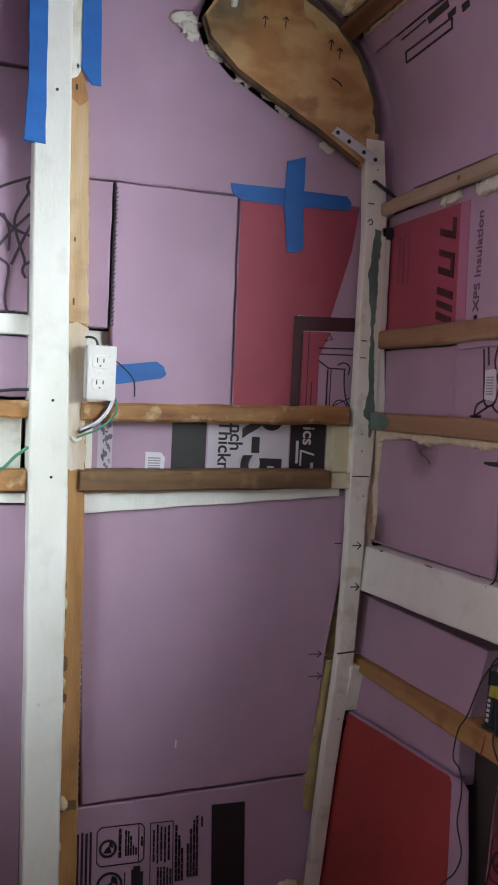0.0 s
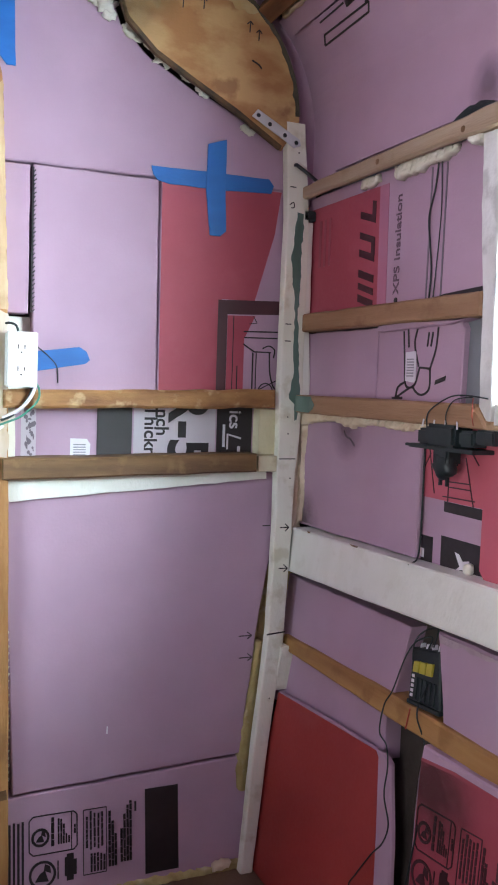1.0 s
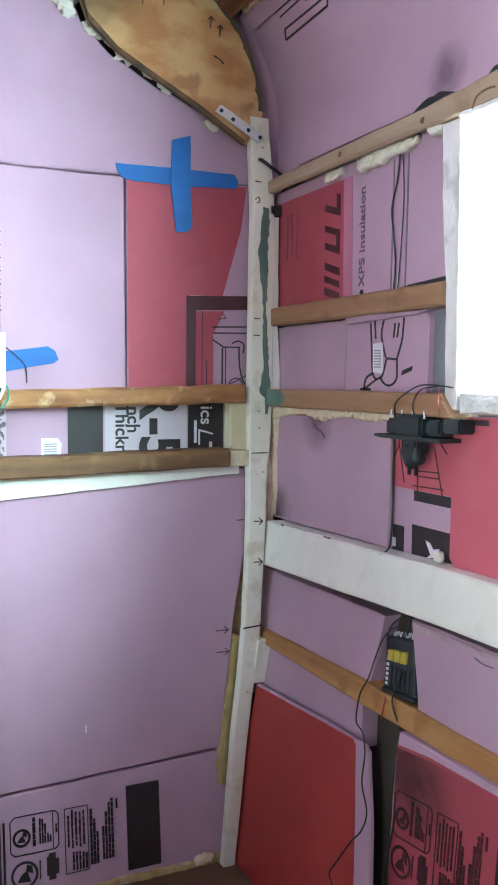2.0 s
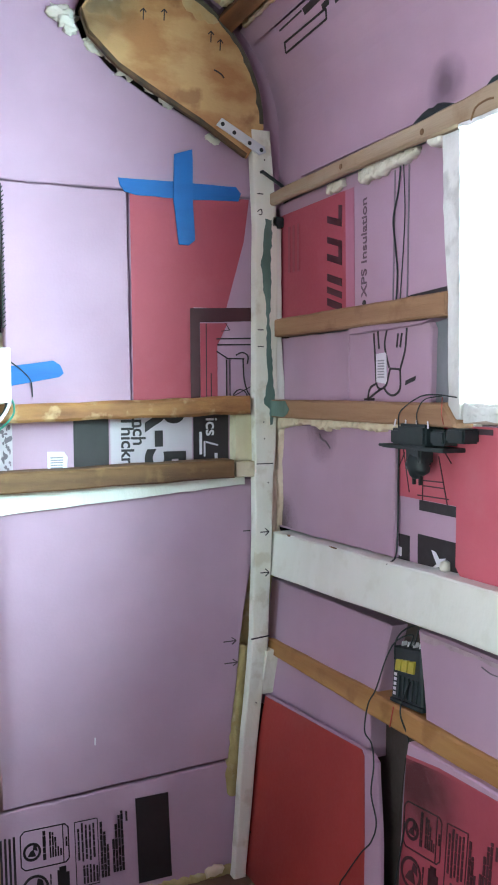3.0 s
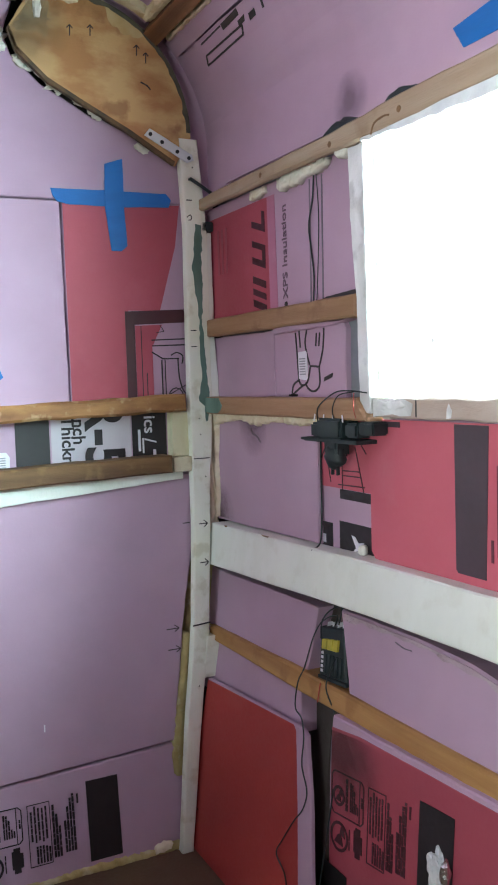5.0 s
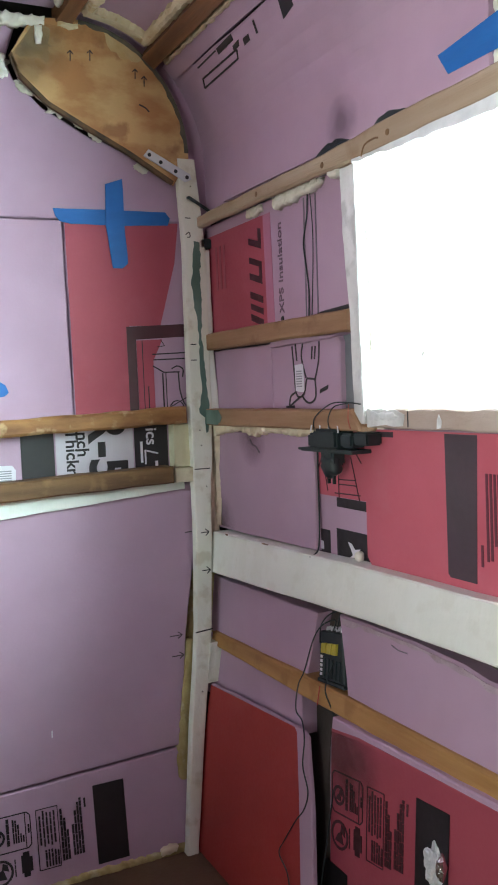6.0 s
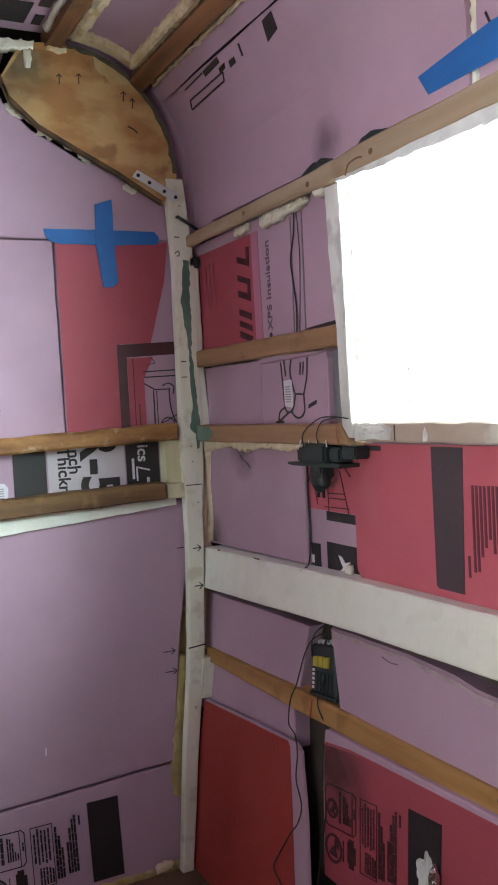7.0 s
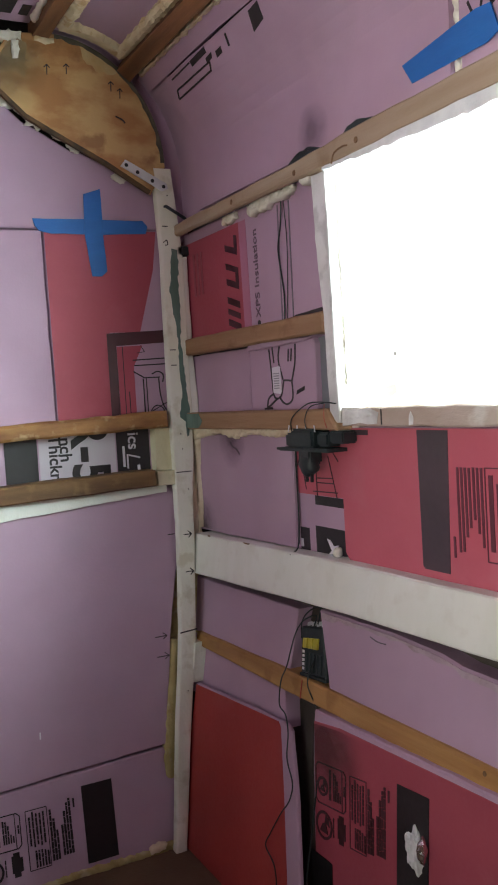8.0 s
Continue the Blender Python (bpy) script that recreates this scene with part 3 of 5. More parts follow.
# dark backing added behind the gaps so that they look deep in shadow
bm = bmesh.new()
slab(bm, "b", rect(0.42, 0.70, -0.01, 0.69), -0.05, -0.034, 0.001)
slab(bm, "b", rect(0.0, 0.42, 0.60, 0.69), -0.05, -0.036, 0.001)
slab(bm, "b", rect(0.70, 1.9, 0.60, 0.69), -0.05, -0.036, 0.001)
tagged(part("backing_board", bm, GAPSHADE), "dark backing added to shade the gap", "board")

# ---- side wall: window ----
win = tagged(new("window_1"), "square window opening with white painted wooden frame", "window", kind="structure")
for nm, r in (("jamb", [(0.664, 0.995), (0.694, 0.995), (0.692, 1.20), (0.689, 1.442), (0.643, 1.442), (0.645, 1.33), (0.660, 1.19)]), ("jamb", rect(WY1, WY1 + 0.03, 0.99, 1.442))):
    bm = bmesh.new()
    slab(bm, "b", rough(r, 0.02, 0.0015, 4), 0.010, 0.027, 0.002)
    part(nm, bm, JAMB, win)
bm = bmesh.new()
slab(bm, "b", rough(rect(0.695, WY1 - 0.001, 0.988, 1.022), 0.03, 0.002, 8), -0.054, 0.022, 0.003)
sill = part("sill", bm, SILL, win, "worn sill with flaking white paint")
# opening's edge, filled out with an added slanted block against window light
bm = bmesh.new()
col = ((0.555, -0.013), (0.642, -0.013), (0.642, 0.009), (0.668, 0.009), (0.571, -0.0545), (0.555, -0.0545))
vs = [[bm.verts.new(P("b", u, z, o)) for u, o in col] for z in (0.99, 1.478)]
for k in range(6):
    bm.faces.new((vs[0][k], vs[0][(k + 1) % 6], vs[1][(k + 1) % 6], vs[1][k]))
bm.faces.new(vs[0])
bm.faces.new(vs[1])
part("rough_opening", bm, SKIN, win, "raw metal edge of the opening")
bm = bmesh.new()
slab(bm, "b", rect(0.555, 1.41, 1.470, 1.480), -0.054, 0.0, 0)
part("rough_opening", bm, SKIN, win, "raw metal edge of the opening")
bm = bmesh.new()
slab(bm, "b", rough([(0.690, 1.470), (0.690, 1.440), (0.75, 1.437), (0.82, 1.432), (0.95, 1.428), (1.08, 1.424), (1.36, 1.420), (1.36, 1.470)], 0.012, 0.0025, 9), 0.012, 0.0335, 0.001)
part("head_lining", bm, CRUMPLE, win, "crumpled white lining along the window's top")

# ---- side wall: foam boards ----
b1 = board("insulation_panel", "b", rect(-0.03, 0.655, 1.190, 1.456), -0.045, -0.002, FOAM, "pink foam board with red film and bold lettering", "foam board", "insulation boards")
board("insulation_panel", "b", rect(-0.03, 0.31, 1.00, 1.158), -0.045, -0.002, FOAM, FL, "foam board", "insulation boards")
b2 = board("insulation_panel", "b", [(0.313, 1.005), (0.572, 1.005), (0.578, 1.02), (0.582, 1.145), (0.573, 1.158), (0.313, 1.162)], -0.045, -0.001, FOAM, "pink foam board with black line drawing and barcode", "foam board", "insulation boards")
board("foam_sliver", "b", [(0.33, 1.148), (0.55, 1.152), (0.61, 1.160), (0.33, 1.164)], -0.02, 0.012, FOAM, "thin sliver of pink foam wedged beneath a rail", "foam sliver")
b_left = board("insulation_panel", "b", [(0.005, 0.728), (0.472, 0.738), (0.474, 0.972), (0.005, 0.965)], -0.045, 0.0, FOAM, FL, "foam board", "insulation boards")
b3 = board("insulation_panel", "b", rect(0.43, 0.665, 0.725, 0.99), -0.05, -0.012, FOAM, "small recessed foam board with red and black print", "foam board", "insulation boards")
b4 = board("insulation_panel", "b", [(0.668, 0.733), (1.9, 0.735), (1.9, 0.989), (0.652, 0.986), (0.650, 0.752)], -0.045, 0.0, FOAM, "red printed foam board beneath the window", "foam board", "insulation boards", bevel=0.003)
board("insulation_panel", "b", [(-0.03, 0.48), (0.478, 0.488), (0.494, 0.6195), (0.30, 0.6165), (0.12, 0.612), (-0.03, 0.612)], -0.045, 0.0, FOAM, FL, "foam board", "insulation boards")
b_chip = board("insulation_panel", "b", [(0.630, 0.49), (1.9, 0.50), (1.9, 0.622), (1.20, 0.618), (1.12, 0.616), (1.05, 0.620), (0.98, 0.622), (0.93, 0.630), (0.80, 0.636), (0.573, 0.634)], -0.045, 0.002, FOAM, "pink foam board with a chipped upper edge", "foam board", "insulation boards", bevel=0.004)
board("insulation_panel", "b", [(-0.03, 0.33), (0.485, 0.38), (0.462, 0.475), (-0.03, 0.475)], -0.045, 0.0, FOAM, FL, "foam board", "insulation boards")
b5 = board("insulation_panel", "b", [(0.072, -0.018), (0.645, -0.018), (0.613, 0.129), (0.577, 0.27), (0.534, 0.394), (0.512, 0.403), (0.254, 0.386), (0.090, 0.374)], 0.011, 0.020, FOAM, "loose deep red faced foam board in the corner", "foam board", "insulation boards", bevel=0.003)
prints(b5, "red_film", "b", [[(0.074, -0.015), (0.592, -0.015), (0.565, 0.129), (0.530, 0.27), (0.496, 0.392), (0.486, 0.400), (0.254, 0.384), (0.092, 0.372)]], 0.0202, DEEPRED, "deep red film")
b6 = board("insulation_panel", "d", [(0.572, -0.018), (1.9, -0.018), (1.9, 0.50), (0.615, 0.46), (0.602, 0.40)], -0.045, 0.0, FOAM, "red printed foam board on the lower side wall", "foam board", "insulation boards", bevel=0.003)


def cove_board(name, u0, u1, a0, a1, back, front, material, label, category="foam board", group="insulation boards", wall="c", da=5.0, du=0.12, amp=0.0015, seed=0):
    """A board bent round the cove, as a grid with thickness and slightly uneven edges."""
    rnd = random.Random(seed + int(u0 * 100))
    na, nu = max(1, int(abs(a1 - a0) / da)), max(1, int((u1 - u0) / du))
    bm = bmesh.new()
    layers = []
    for off in (back, front):
        lay = []
        for i in range(na + 1):
            row = []
            for k in range(nu + 1):
                e = amp if (k in (0, nu) or i in (0, na)) else 0
                unit = 57.3 / CR if wall == "c" else 1
                row.append(bm.verts.new(P(wall, u0 + (u1 - u0) * k / nu + rnd.uniform(-e, e), a0 + (a1 - a0) * i / na + rnd.uniform(-e, e) * unit, off)))
            lay.append(row)
        layers.append(lay)
    b, f = layers
    for i in range(na):
        for k in range(nu):
            bm.faces.new((f[i][k], f[i][k + 1], f[i + 1][k + 1], f[i + 1][k]))
            bm.faces.new((b[i][k], b[i + 1][k], b[i + 1][k + 1], b[i][k + 1]))
    for k in range(nu):
        bm.faces.new((b[0][k], b[0][k + 1], f[0][k + 1], f[0][k]))
        bm.faces.new((b[na][k + 1], b[na][k], f[na][k], f[na][k + 1]))
    for i in range(na):
        bm.faces.new((b[i][0], f[i][0], f[i + 1][0], b[i + 1][0]))
        bm.faces.new((b[i][nu], b[i + 1][nu], f[i + 1][nu], f[i][nu]))
    return tagged(part(name, bm, material), label, category, group)


# ---- cove and ceiling boards ----
CL = "pink foam board bent along the ceiling cove"
cove_board("insulation_panel", -0.03, 0.112, -23, 46, -0.04, -0.012, FOAM, CL)
cove_main = cove_board("insulation_panel", 0.116, 1.003, -20.0, 38, -0.04, 0.0, FOAM, "large pink foam board curving above the window")
cove_next = cove_board("insulation_panel", 1.022, 2.2, -22.0, 38, -0.04, -0.004, FOAM, CL)
cove_board("insulation_panel", 0.03, 2.2, 38.8, 46.5, -0.04, 0.0, FOAM, CL)
cove_board("insulation_panel", 0.0, 2.2, 57, 88, -0.04, -0.010, FOAM, CL)
top_flat = cove_board("insulation_panel", 0.02, 2.2, 0.352, 0.9, -0.04, -0.008, FOAM, "pink foam ceiling board with black print", wall="top", da=0.2)
cove_board("insulation_panel", 0.02, 2.2, 0.92, 1.62, -0.04, -0.008, FOAM, "pink foam ceiling board", wall="top", da=0.2)
cove_board("insulation_panel", 2.22, 3.48, -22, 89, -0.04, -0.006, FOAM, CL)
cove_board("insulation_panel", 2.22, 3.48, 0.33, 1.62, -0.04, -0.008, FOAM, "pink foam ceiling board", wall="top", da=0.2)
cove_board("roof_rafter", 0.0, 3.4, 48.0, 55.5, -0.03, 0.030, WOOD_Y2, "dark brown roof purlin edged with spray foam", "rafter", "roof rafters", da=4, amp=0.001)
cove_board("roof_rafter", 0.0, 3.4, 0.312, 0.348, -0.03, 0.024, WOOD_Y2, "dark brown roof purlin edged with spray foam", "rafter", "roof rafters", wall="top", da=0.02, amp=0.001)

# ---- gusset ----
arc = [(CX + 0.262 * math.cos(radians(a)), CZ + 0.012 + 0.281 * math.sin(radians(a))) for a in range(0, 91, 6)]
outline = [(-0.088, 1.546)] + arc + [(-0.40, 1.884), (-0.452, 1.80), (-0.436, 1.757), (-0.376, 1.702), (-0.30, 1.662), (-0.196, 1.610)]
bm = bmesh.new()
slab(bm, "a", rough(outline, 0.02, 0.0006, 12), 0.021, 0.03, 0.002)
gusset = tagged(part("corner_gusset", bm, PLY), "half-moon plywood gusset with water stains", "gusset")

# ---- gusset: marks, strap and foam ----
for u, z in ((-0.321, 1.812), (-0.276, 1.818), (-0.172, 1.790), (-0.151, 1.776)):
    prints(gusset, "pencil_mark", "a", line("a", [(u, z - 0.012), (u + 0.001, z + 0.010)], 0, 0.0022) + line("a", [(u - 0.006, z + 0.004), (u + 0.001, z + 0.011), (u + 0.007, z + 0.004)], 0, 0.0022), 0.0302, INK)
bm = bmesh.new()
slab(bm, "a", rough([(-0.245, 1.885), (-0.19, 1.858), (-0.150, 1.826), (-0.165, 1.815), (-0.205, 1.822), (-0.235, 1.845)], 0.01, 0.004, 2), 0.029, 0.0312, 0)
part("scraped_patch", bm, PALEPLY, gusset, "pale scraped patch")
bm = bmesh.new()
slab(bm, "a", rough([(-0.44, 1.80), (-0.37, 1.79), (-0.36, 1.86), (-0.40, 1.878)], 0.006, 0.006, 2), 0.029, 0.0304, 0)
part("weathered_patch", bm, GREYPLY, gusset, "greyish weathered corner")
prints(gusset, "split_crack", "a", line("a", smooth2([(-0.165, 1.722), (-0.15, 1.716), (-0.142, 1.708)]), 0, 0.003), 0.0302, INK)
bm = bmesh.new()
for i, (u, z, r) in enumerate([(-0.264, 1.652, 0.010), (-0.255, 1.646, 0.008), (-0.353, 1.700, 0.011), (-0.340, 1.690, 0.008), (-0.413, 1.742, 0.012), (-0.425, 1.752, 0.010), (-0.385, 1.722, 0.007), (-0.470, 1.785, 0.016), (-0.485, 1.800, 0.013), (-0.468, 1.765, 0.009), (-0.166, 1.588, 0.008), (-0.150, 1.578, 0.006), (-0.30, 1.672, 0.007)]):
    v = bmesh.ops.create_icosphere(bm, subdivisions=3, radius=r)["verts"]
    for p in v:
        n = noise.noise(p.co * 90 + Vector((i * 3.7, i, 0)))
        p.co = p.co * (1 + 1.3 * n + 0.6 * noise.noise(p.co * 260 + Vector((0, i * 2.1, 0))))
        p.co.x *= 1.35
        p.co.y *= 0.22
        p.co += P("a", u, z, 0.002)
tagged(part("spray_foam_crumbs", bm, SPRAY_WHITE, smooth=True), "pale foam crumbs stuck below the gusset", "spray foam", kind="stuff")
ragged_foam("a", [(-0.475, 1.888), (-0.470, 1.864), (-0.43, 1.860), (-0.41, 1.866), (-0.375, 1.870), (-0.372, 1.888)], 0.012, 0.036, SPRAY_WHITE, "whitish foam lump over the gusset's corner", 4, 0.004)
ragged_foam("a", [(-0.396, 1.868), (-0.380, 1.868), (-0.378, 1.848), (-0.384, 1.828), (-0.396, 1.826), (-0.398, 1.848)], 0.028, 0.036, SPRAY_WHITE, "whitish foam drip on the gusset", 5, 0.002)
ragged_foam("a", [(-0.345, 1.872), (-0.32, 1.866), (-0.30, 1.872), (-0.30, 1.884), (-0.345, 1.884)], 0.026, 0.034, SPRAY, "small foam crust on the gusset's upper edge", 6, 0.003)
bm = bmesh.new()
slab(bm, "a", rough([(-0.163, 1.606), (-0.150, 1.622), (-0.050, 1.572), (-0.046, 1.560), (-0.062, 1.553)], 0.03, 0.0005, 1), 0.034, 0.0375, 0.001)
strap = tagged(part("metal_strap", bm, STEEL), "flat galvanised strap joining gusset and post", "metal strap")
for u, z in ((-0.149, 1.609), (-0.122, 1.594), (-0.086, 1.576), (-0.058, 1.564)):
    bm = bmesh.new()
    c = P("a", u, z, 0.0378)
    bmesh.ops.create_cone(bm, cap_ends=True, segments=12, radius1=0.0045, radius2=0.0045, depth=0.0016, matrix=Matrix.Translation(c) @ pose(0, 0, 0, 90, 0, 0))
    part("screw", bm, PLASTIC, strap)

# ---- ceiling: foam joints and prints ----
def cove_line(pts, w):
    """Drawn strokes on the cove, w metres wide; points are metres along and degrees round."""
    k = CR * math.pi / 180
    return [[(a, b / k) for a, b in q] for q in line("c", [(u, z * k) for u, z in pts], 0, w)]



def cove_foam(u0, u1, a0, a1, material, label, seed=0, front=0.012):
    """A flat torn strip of cured foam along the cove between two angles, ragged on both sides."""
    n = int((u1 - u0) / 0.009)
    lay = []
    for off in (-0.012, front):
        rows = []
        for k in range(n + 1):
            u = u0 + (u1 - u0) * k / n
            lo = a0 + 0.9 * noise.noise((u * 45, seed, 0)) + 0.5 * noise.noise((u * 140, seed, 3))
            hi = a1 + 0.9 * noise.noise((u * 45, seed, 7)) + 0.5 * noise.noise((u * 140, seed, 9))
            rows.append([P("c", u, lo + (hi - lo) * q / 3, off + (0.004 * noise.noise((u * 70, q * 0.8, seed)) - (0.007 if q in (0, 3) else 0) if off > 0 else 0)) for q in range(4)])
        lay.append(rows)
    bm = bmesh.new()
    b, f = [[[bm.verts.new(p) for p in row] for row in rows] for rows in lay]
    for k in range(n):
        for q in range(3):
            bm.faces.new((f[k][q], f[k + 1][q], f[k + 1][q + 1], f[k][q + 1]))
            bm.faces.new((b[k][q], b[k][q + 1], b[k + 1][q + 1], b[k + 1][q]))
        bm.faces.new((b[k][0], b[k + 1][0], f[k + 1][0], f[k][0]))
        bm.faces.new((b[k][3], f[k][3], f[k + 1][3], b[k + 1][3]))
    for k in (0, n):
        for q in range(3):
            bm.faces.new((b[k][q], b[k][q + 1], f[k][q + 1], f[k][q]))
    return tagged(part("spray_foam_strip", bm, material), label, "spray foam", "spray foam beads")


for a0, a1, sd in ((55.8, 60.6, 1), (45.4, 47.8, 2), (82.0, 87.5, 3)):
    cove_foam(0.05, 1.9, a0, a1, SPRAY, "torn yellowish spray foam along a roof purlin", sd)
bm = bmesh.new()
edge = [(a, 0.040 + 0.005 * noise.noise((a * 0.4, 1, 0)), 0.066 + 0.006 * noise.noise((a * 0.5, 5, 0)) + 0.003 * noise.noise((a * 1.7, 9, 0))) for a in range(58, 87)]
for (a, p, q), (c, v, w) in zip(edge, edge[1:]):
    slab(bm, "c", [(p, a), (q, a), (w, c), (v, c)], -0.012, 0.008, 0)
bmesh.ops.remove_doubles(bm, verts=bm.verts, dist=0.0002)
tagged(part("spray_foam_strip", bm, SPRAY), "torn yellowish spray foam across the board's end", "spray foam", "spray foam beads")
foam_bead("top", [(0.06 + 0.13 * k, 0.352 + 0.003 * (k % 2)) for k in range(12)], 0.0, 0.008, SPRAY_WHITE, "whitish spray foam along a roof purlin", 9)
prints(cove_main, "black_bar", "c", [[(0.243, 34.6), (0.318, 35.2), (0.322, 37.6), (0.246, 37.0)]], 0.0006, INK)
prints(cove_main, "outline_print", "c", cove_line([(0.124, 28.0), (0.30, 28.8), (0.312, 31.8), (0.136, 31.4), (0.124, 28.0)], 0.004) + cove_line([(0.14, 36.0), (0.24, 36.6)], 0.0035), 0.0006, INK)
for poly in ([(0.30, 31.8), (0.326, 32.2), (0.335, 34.2), (0.305, 33.8)], [(0.345, 31.0), (0.37, 31.3), (0.375, 33.5), (0.35, 33.4)], [(0.40, 31.5), (0.406, 31.5), (0.415, 36.0), (0.409, 36.0)]):
    prints(cove_main, "black_print", "c", [poly], 0.0006, INK)
prints(cove_main, "black_bar", "c", [[(0.50, 29.5), (0.545, 31.0), (0.555, 37.0), (0.515, 36.4)]], 0.0006, INK)
for r in (rect(0.06, 0.16, 0.40, 0.47), rect(0.06, 0.11, 0.365, 0.385), rect(0.15, 0.22, 0.365, 0.39)):
    prints(top_flat, "black_print", "top", [r], -0.007, INK)
prints(cove_next, "line_print", "c", cove_line(smooth2([(1.04, -2), (1.06, -8), (1.075, 0), (1.09, -6), (1.10, 4), (1.115, -4), (1.13, 5)]), 0.004), -0.0035, INK)
board("tape_strip", "c", [(0.894, -9.2), (1.06, -5.5), (1.09, -6.0), (1.105, -14.0), (1.08, -15.5), (0.917, -15.6)], 0.0005, 0.0022, TAPE, "blue painter's tape across a foam joint", "tape", "blue tape strips", bevel=0)
foam_bead("c", [(1.012, -20), (1.012, -8), (1.013, 6)], -0.012, 0.007, SPRAY_WHITE, "white spray foam in a vertical board joint", 12)
# thin black slabs added to draw the dark gap and shadow above the rail
bm = bmesh.new()
slab(bm, "b", rough([(0.49, 1.482), (0.66, 1.484), (0.645, 1.494), (0.600, 1.507), (0.560, 1.503), (0.53, 1.492)], 0.012, 0.0025, 3), 0.001, 0.006, 0.001)
slab(bm, "b", rough([(0.69, 1.484), (1.0, 1.487), (0.98, 1.494), (0.82, 1.496), (0.775, 1.508), (0.735, 1.505)], 0.012, 0.0025, 5), 0.001, 0.006, 0.001)
tagged(part("caulk_smear", bm, PLASTIC), "black slabs drawing the dark gap above the window rail", "caulk")

# ---- front wall: tape ----
board("tape_strip", "a", [(-0.370, 1.484), (-0.24, 1.487), (-0.104, 1.488), (-0.092, 1.474), (-0.098, 1.457), (-0.20, 1.452), (-0.33, 1.451), (-0.356, 1.456), (-0.366, 1.468)], 0.001, 0.0034, TAPE, "blue painter's tape forming a cross's long arm", "tape", "blue tape strips", bevel=0.0004, amp=0.0008)
board("tape_strip", "a", [(-0.247, 1.544), (-0.206, 1.558), (-0.206, 1.46), (-0.201, 1.366), (-0.215, 1.354), (-0.238, 1.354), (-0.250, 1.45)], 0.002, 0.0050, TAPE, "blue painter's tape forming a cross's upright arm", "tape", "blue tape strips", bevel=0.0004, amp=0.0008)
board("tape_strip", "a", [(-0.600, 1.052), (-0.50, 1.070), (-0.490, 1.078), (-0.497, 1.095), (-0.512, 1.104), (-0.600, 1.092)], 0.001, 0.0045, TAPE, "blue painter's tape piece beside the outlet", "tape", "blue tape strips", bevel=0.0004, amp=0.0008)
board("tape_strip", "a", [(-0.795, 1.498), (-0.755, 1.496), (-0.757, 1.60), (-0.762, 1.90), (-0.797, 1.90), (-0.790, 1.61)], 0.050, 0.0640, TAPE, "wrinkled blue tape folded along the white post", "tape", "blue tape strips", bevel=0.001, amp=0.001)
board("tape_strip", "a", [(-0.690, 1.655), (-0.668, 1.627), (-0.651, 1.628), (-0.657, 1.80), (-0.660, 1.90), (-0.692, 1.90)], 0.031, 0.0345, TAPE, "blue painter's tape strip along the stud", "tape", "blue tape strips", bevel=0.0005, amp=0.0008)

# ---- front wall: prints ----
prints(red_a, "dark_frame", "a", [[(-0.213, 1.004), (-0.191, 1.004), (-0.191, 1.190), (-0.06, 1.196), (-0.06, 1.226), (-0.213, 1.220)]], 0.0016, INK_DARKRED, "dark maroon printed frame")
prints(red_a, "red_film", "a", [[(-0.190, 1.004), (-0.150, 1.004), (-0.150, 1.14), (-0.125, 1.19), (-0.190, 1.188)]], 0.0010, RED)
prints(red_a, "line_drawing", "a", sum([line("a", p, 0, w) for p, w in (
    ([(-0.152, 1.155), (-0.06, 1.158)], 0.003), ([(-0.150, 1.142), (-0.06, 1.144)], 0.003), ([(-0.152, 1.128), (-0.125, 1.112), (-0.085, 1.112)], 0.003),
    ([(-0.128, 1.11), (-0.128, 1.004)], 0.003), ([(-0.120, 1.11), (-0.120, 1.004)], 0.002), ([(-0.165, 1.08), (-0.165, 1.004)], 0.0025), ([(-0.176, 1.188), (-0.176, 1.004)], 0.002),
    (smooth2([(-0.088, 1.112), (-0.086, 1.07), (-0.078, 1.04), (-0.07, 1.03)]), 0.003), (smooth2([(-0.105, 1.12), (-0.09, 1.126), (-0.076, 1.118), (-0.078, 1.10)]), 0.003),
    ([(-0.13, 1.19), (-0.12, 1.175), (-0.14, 1.172)], 0.0015), ([(-0.11, 1.03), (-0.07, 1.05)], 0.002),
    ([(-0.095 + 0.018 * math.cos(k * 0.5236), 1.024 + 0.02 * math.sin(k * 0.5236)) for k in range(13)], 0.0025))], []), 0.0012, INK)
prints(mid, "cut_edge", "a", sum([line("a", [(-0.6095, 1.168 + 0.0085 * k), (-0.6025 - 0.0012 * (k % 3), 1.1745 + 0.0085 * k)], 0, 0.0022) for k in range(33)], []) + [rect(-0.6105, -0.6075, 1.168, 1.452)], 0.0002, INK, "ragged dark cut edge")
prints(belt, "pale_film", "a", [rect(-0.622, -0.592, 0.864, 1.006)], -0.0203, PALEFILM, "pale torn film strip")
rnd = random.Random(31)
prints(belt, "mottled_print", "a", [[(u + w * rnd.uniform(0.6, 1.2) * math.cos(k * 1.047), z + h * rnd.uniform(0.5, 1.3) * math.sin(k * 1.047)) for k in range(6)] for u, z, w, h in [(rnd.uniform(-0.617, -0.597), 0.87 + 0.0045 * n, rnd.uniform(0.0015, 0.006), rnd.uniform(0.002, 0.008)) for n in range(30)]], -0.0193, INK_GREY, "blotchy grey torn print")
prints(belt, "black_bar", "a", [rect(-0.467, -0.392, 0.862, 1.008)], -0.0195, INK)
prints(belt, "black_bar", "a", [rect(-0.200, -0.116, 0.862, 1.008)], -0.0195, INK)
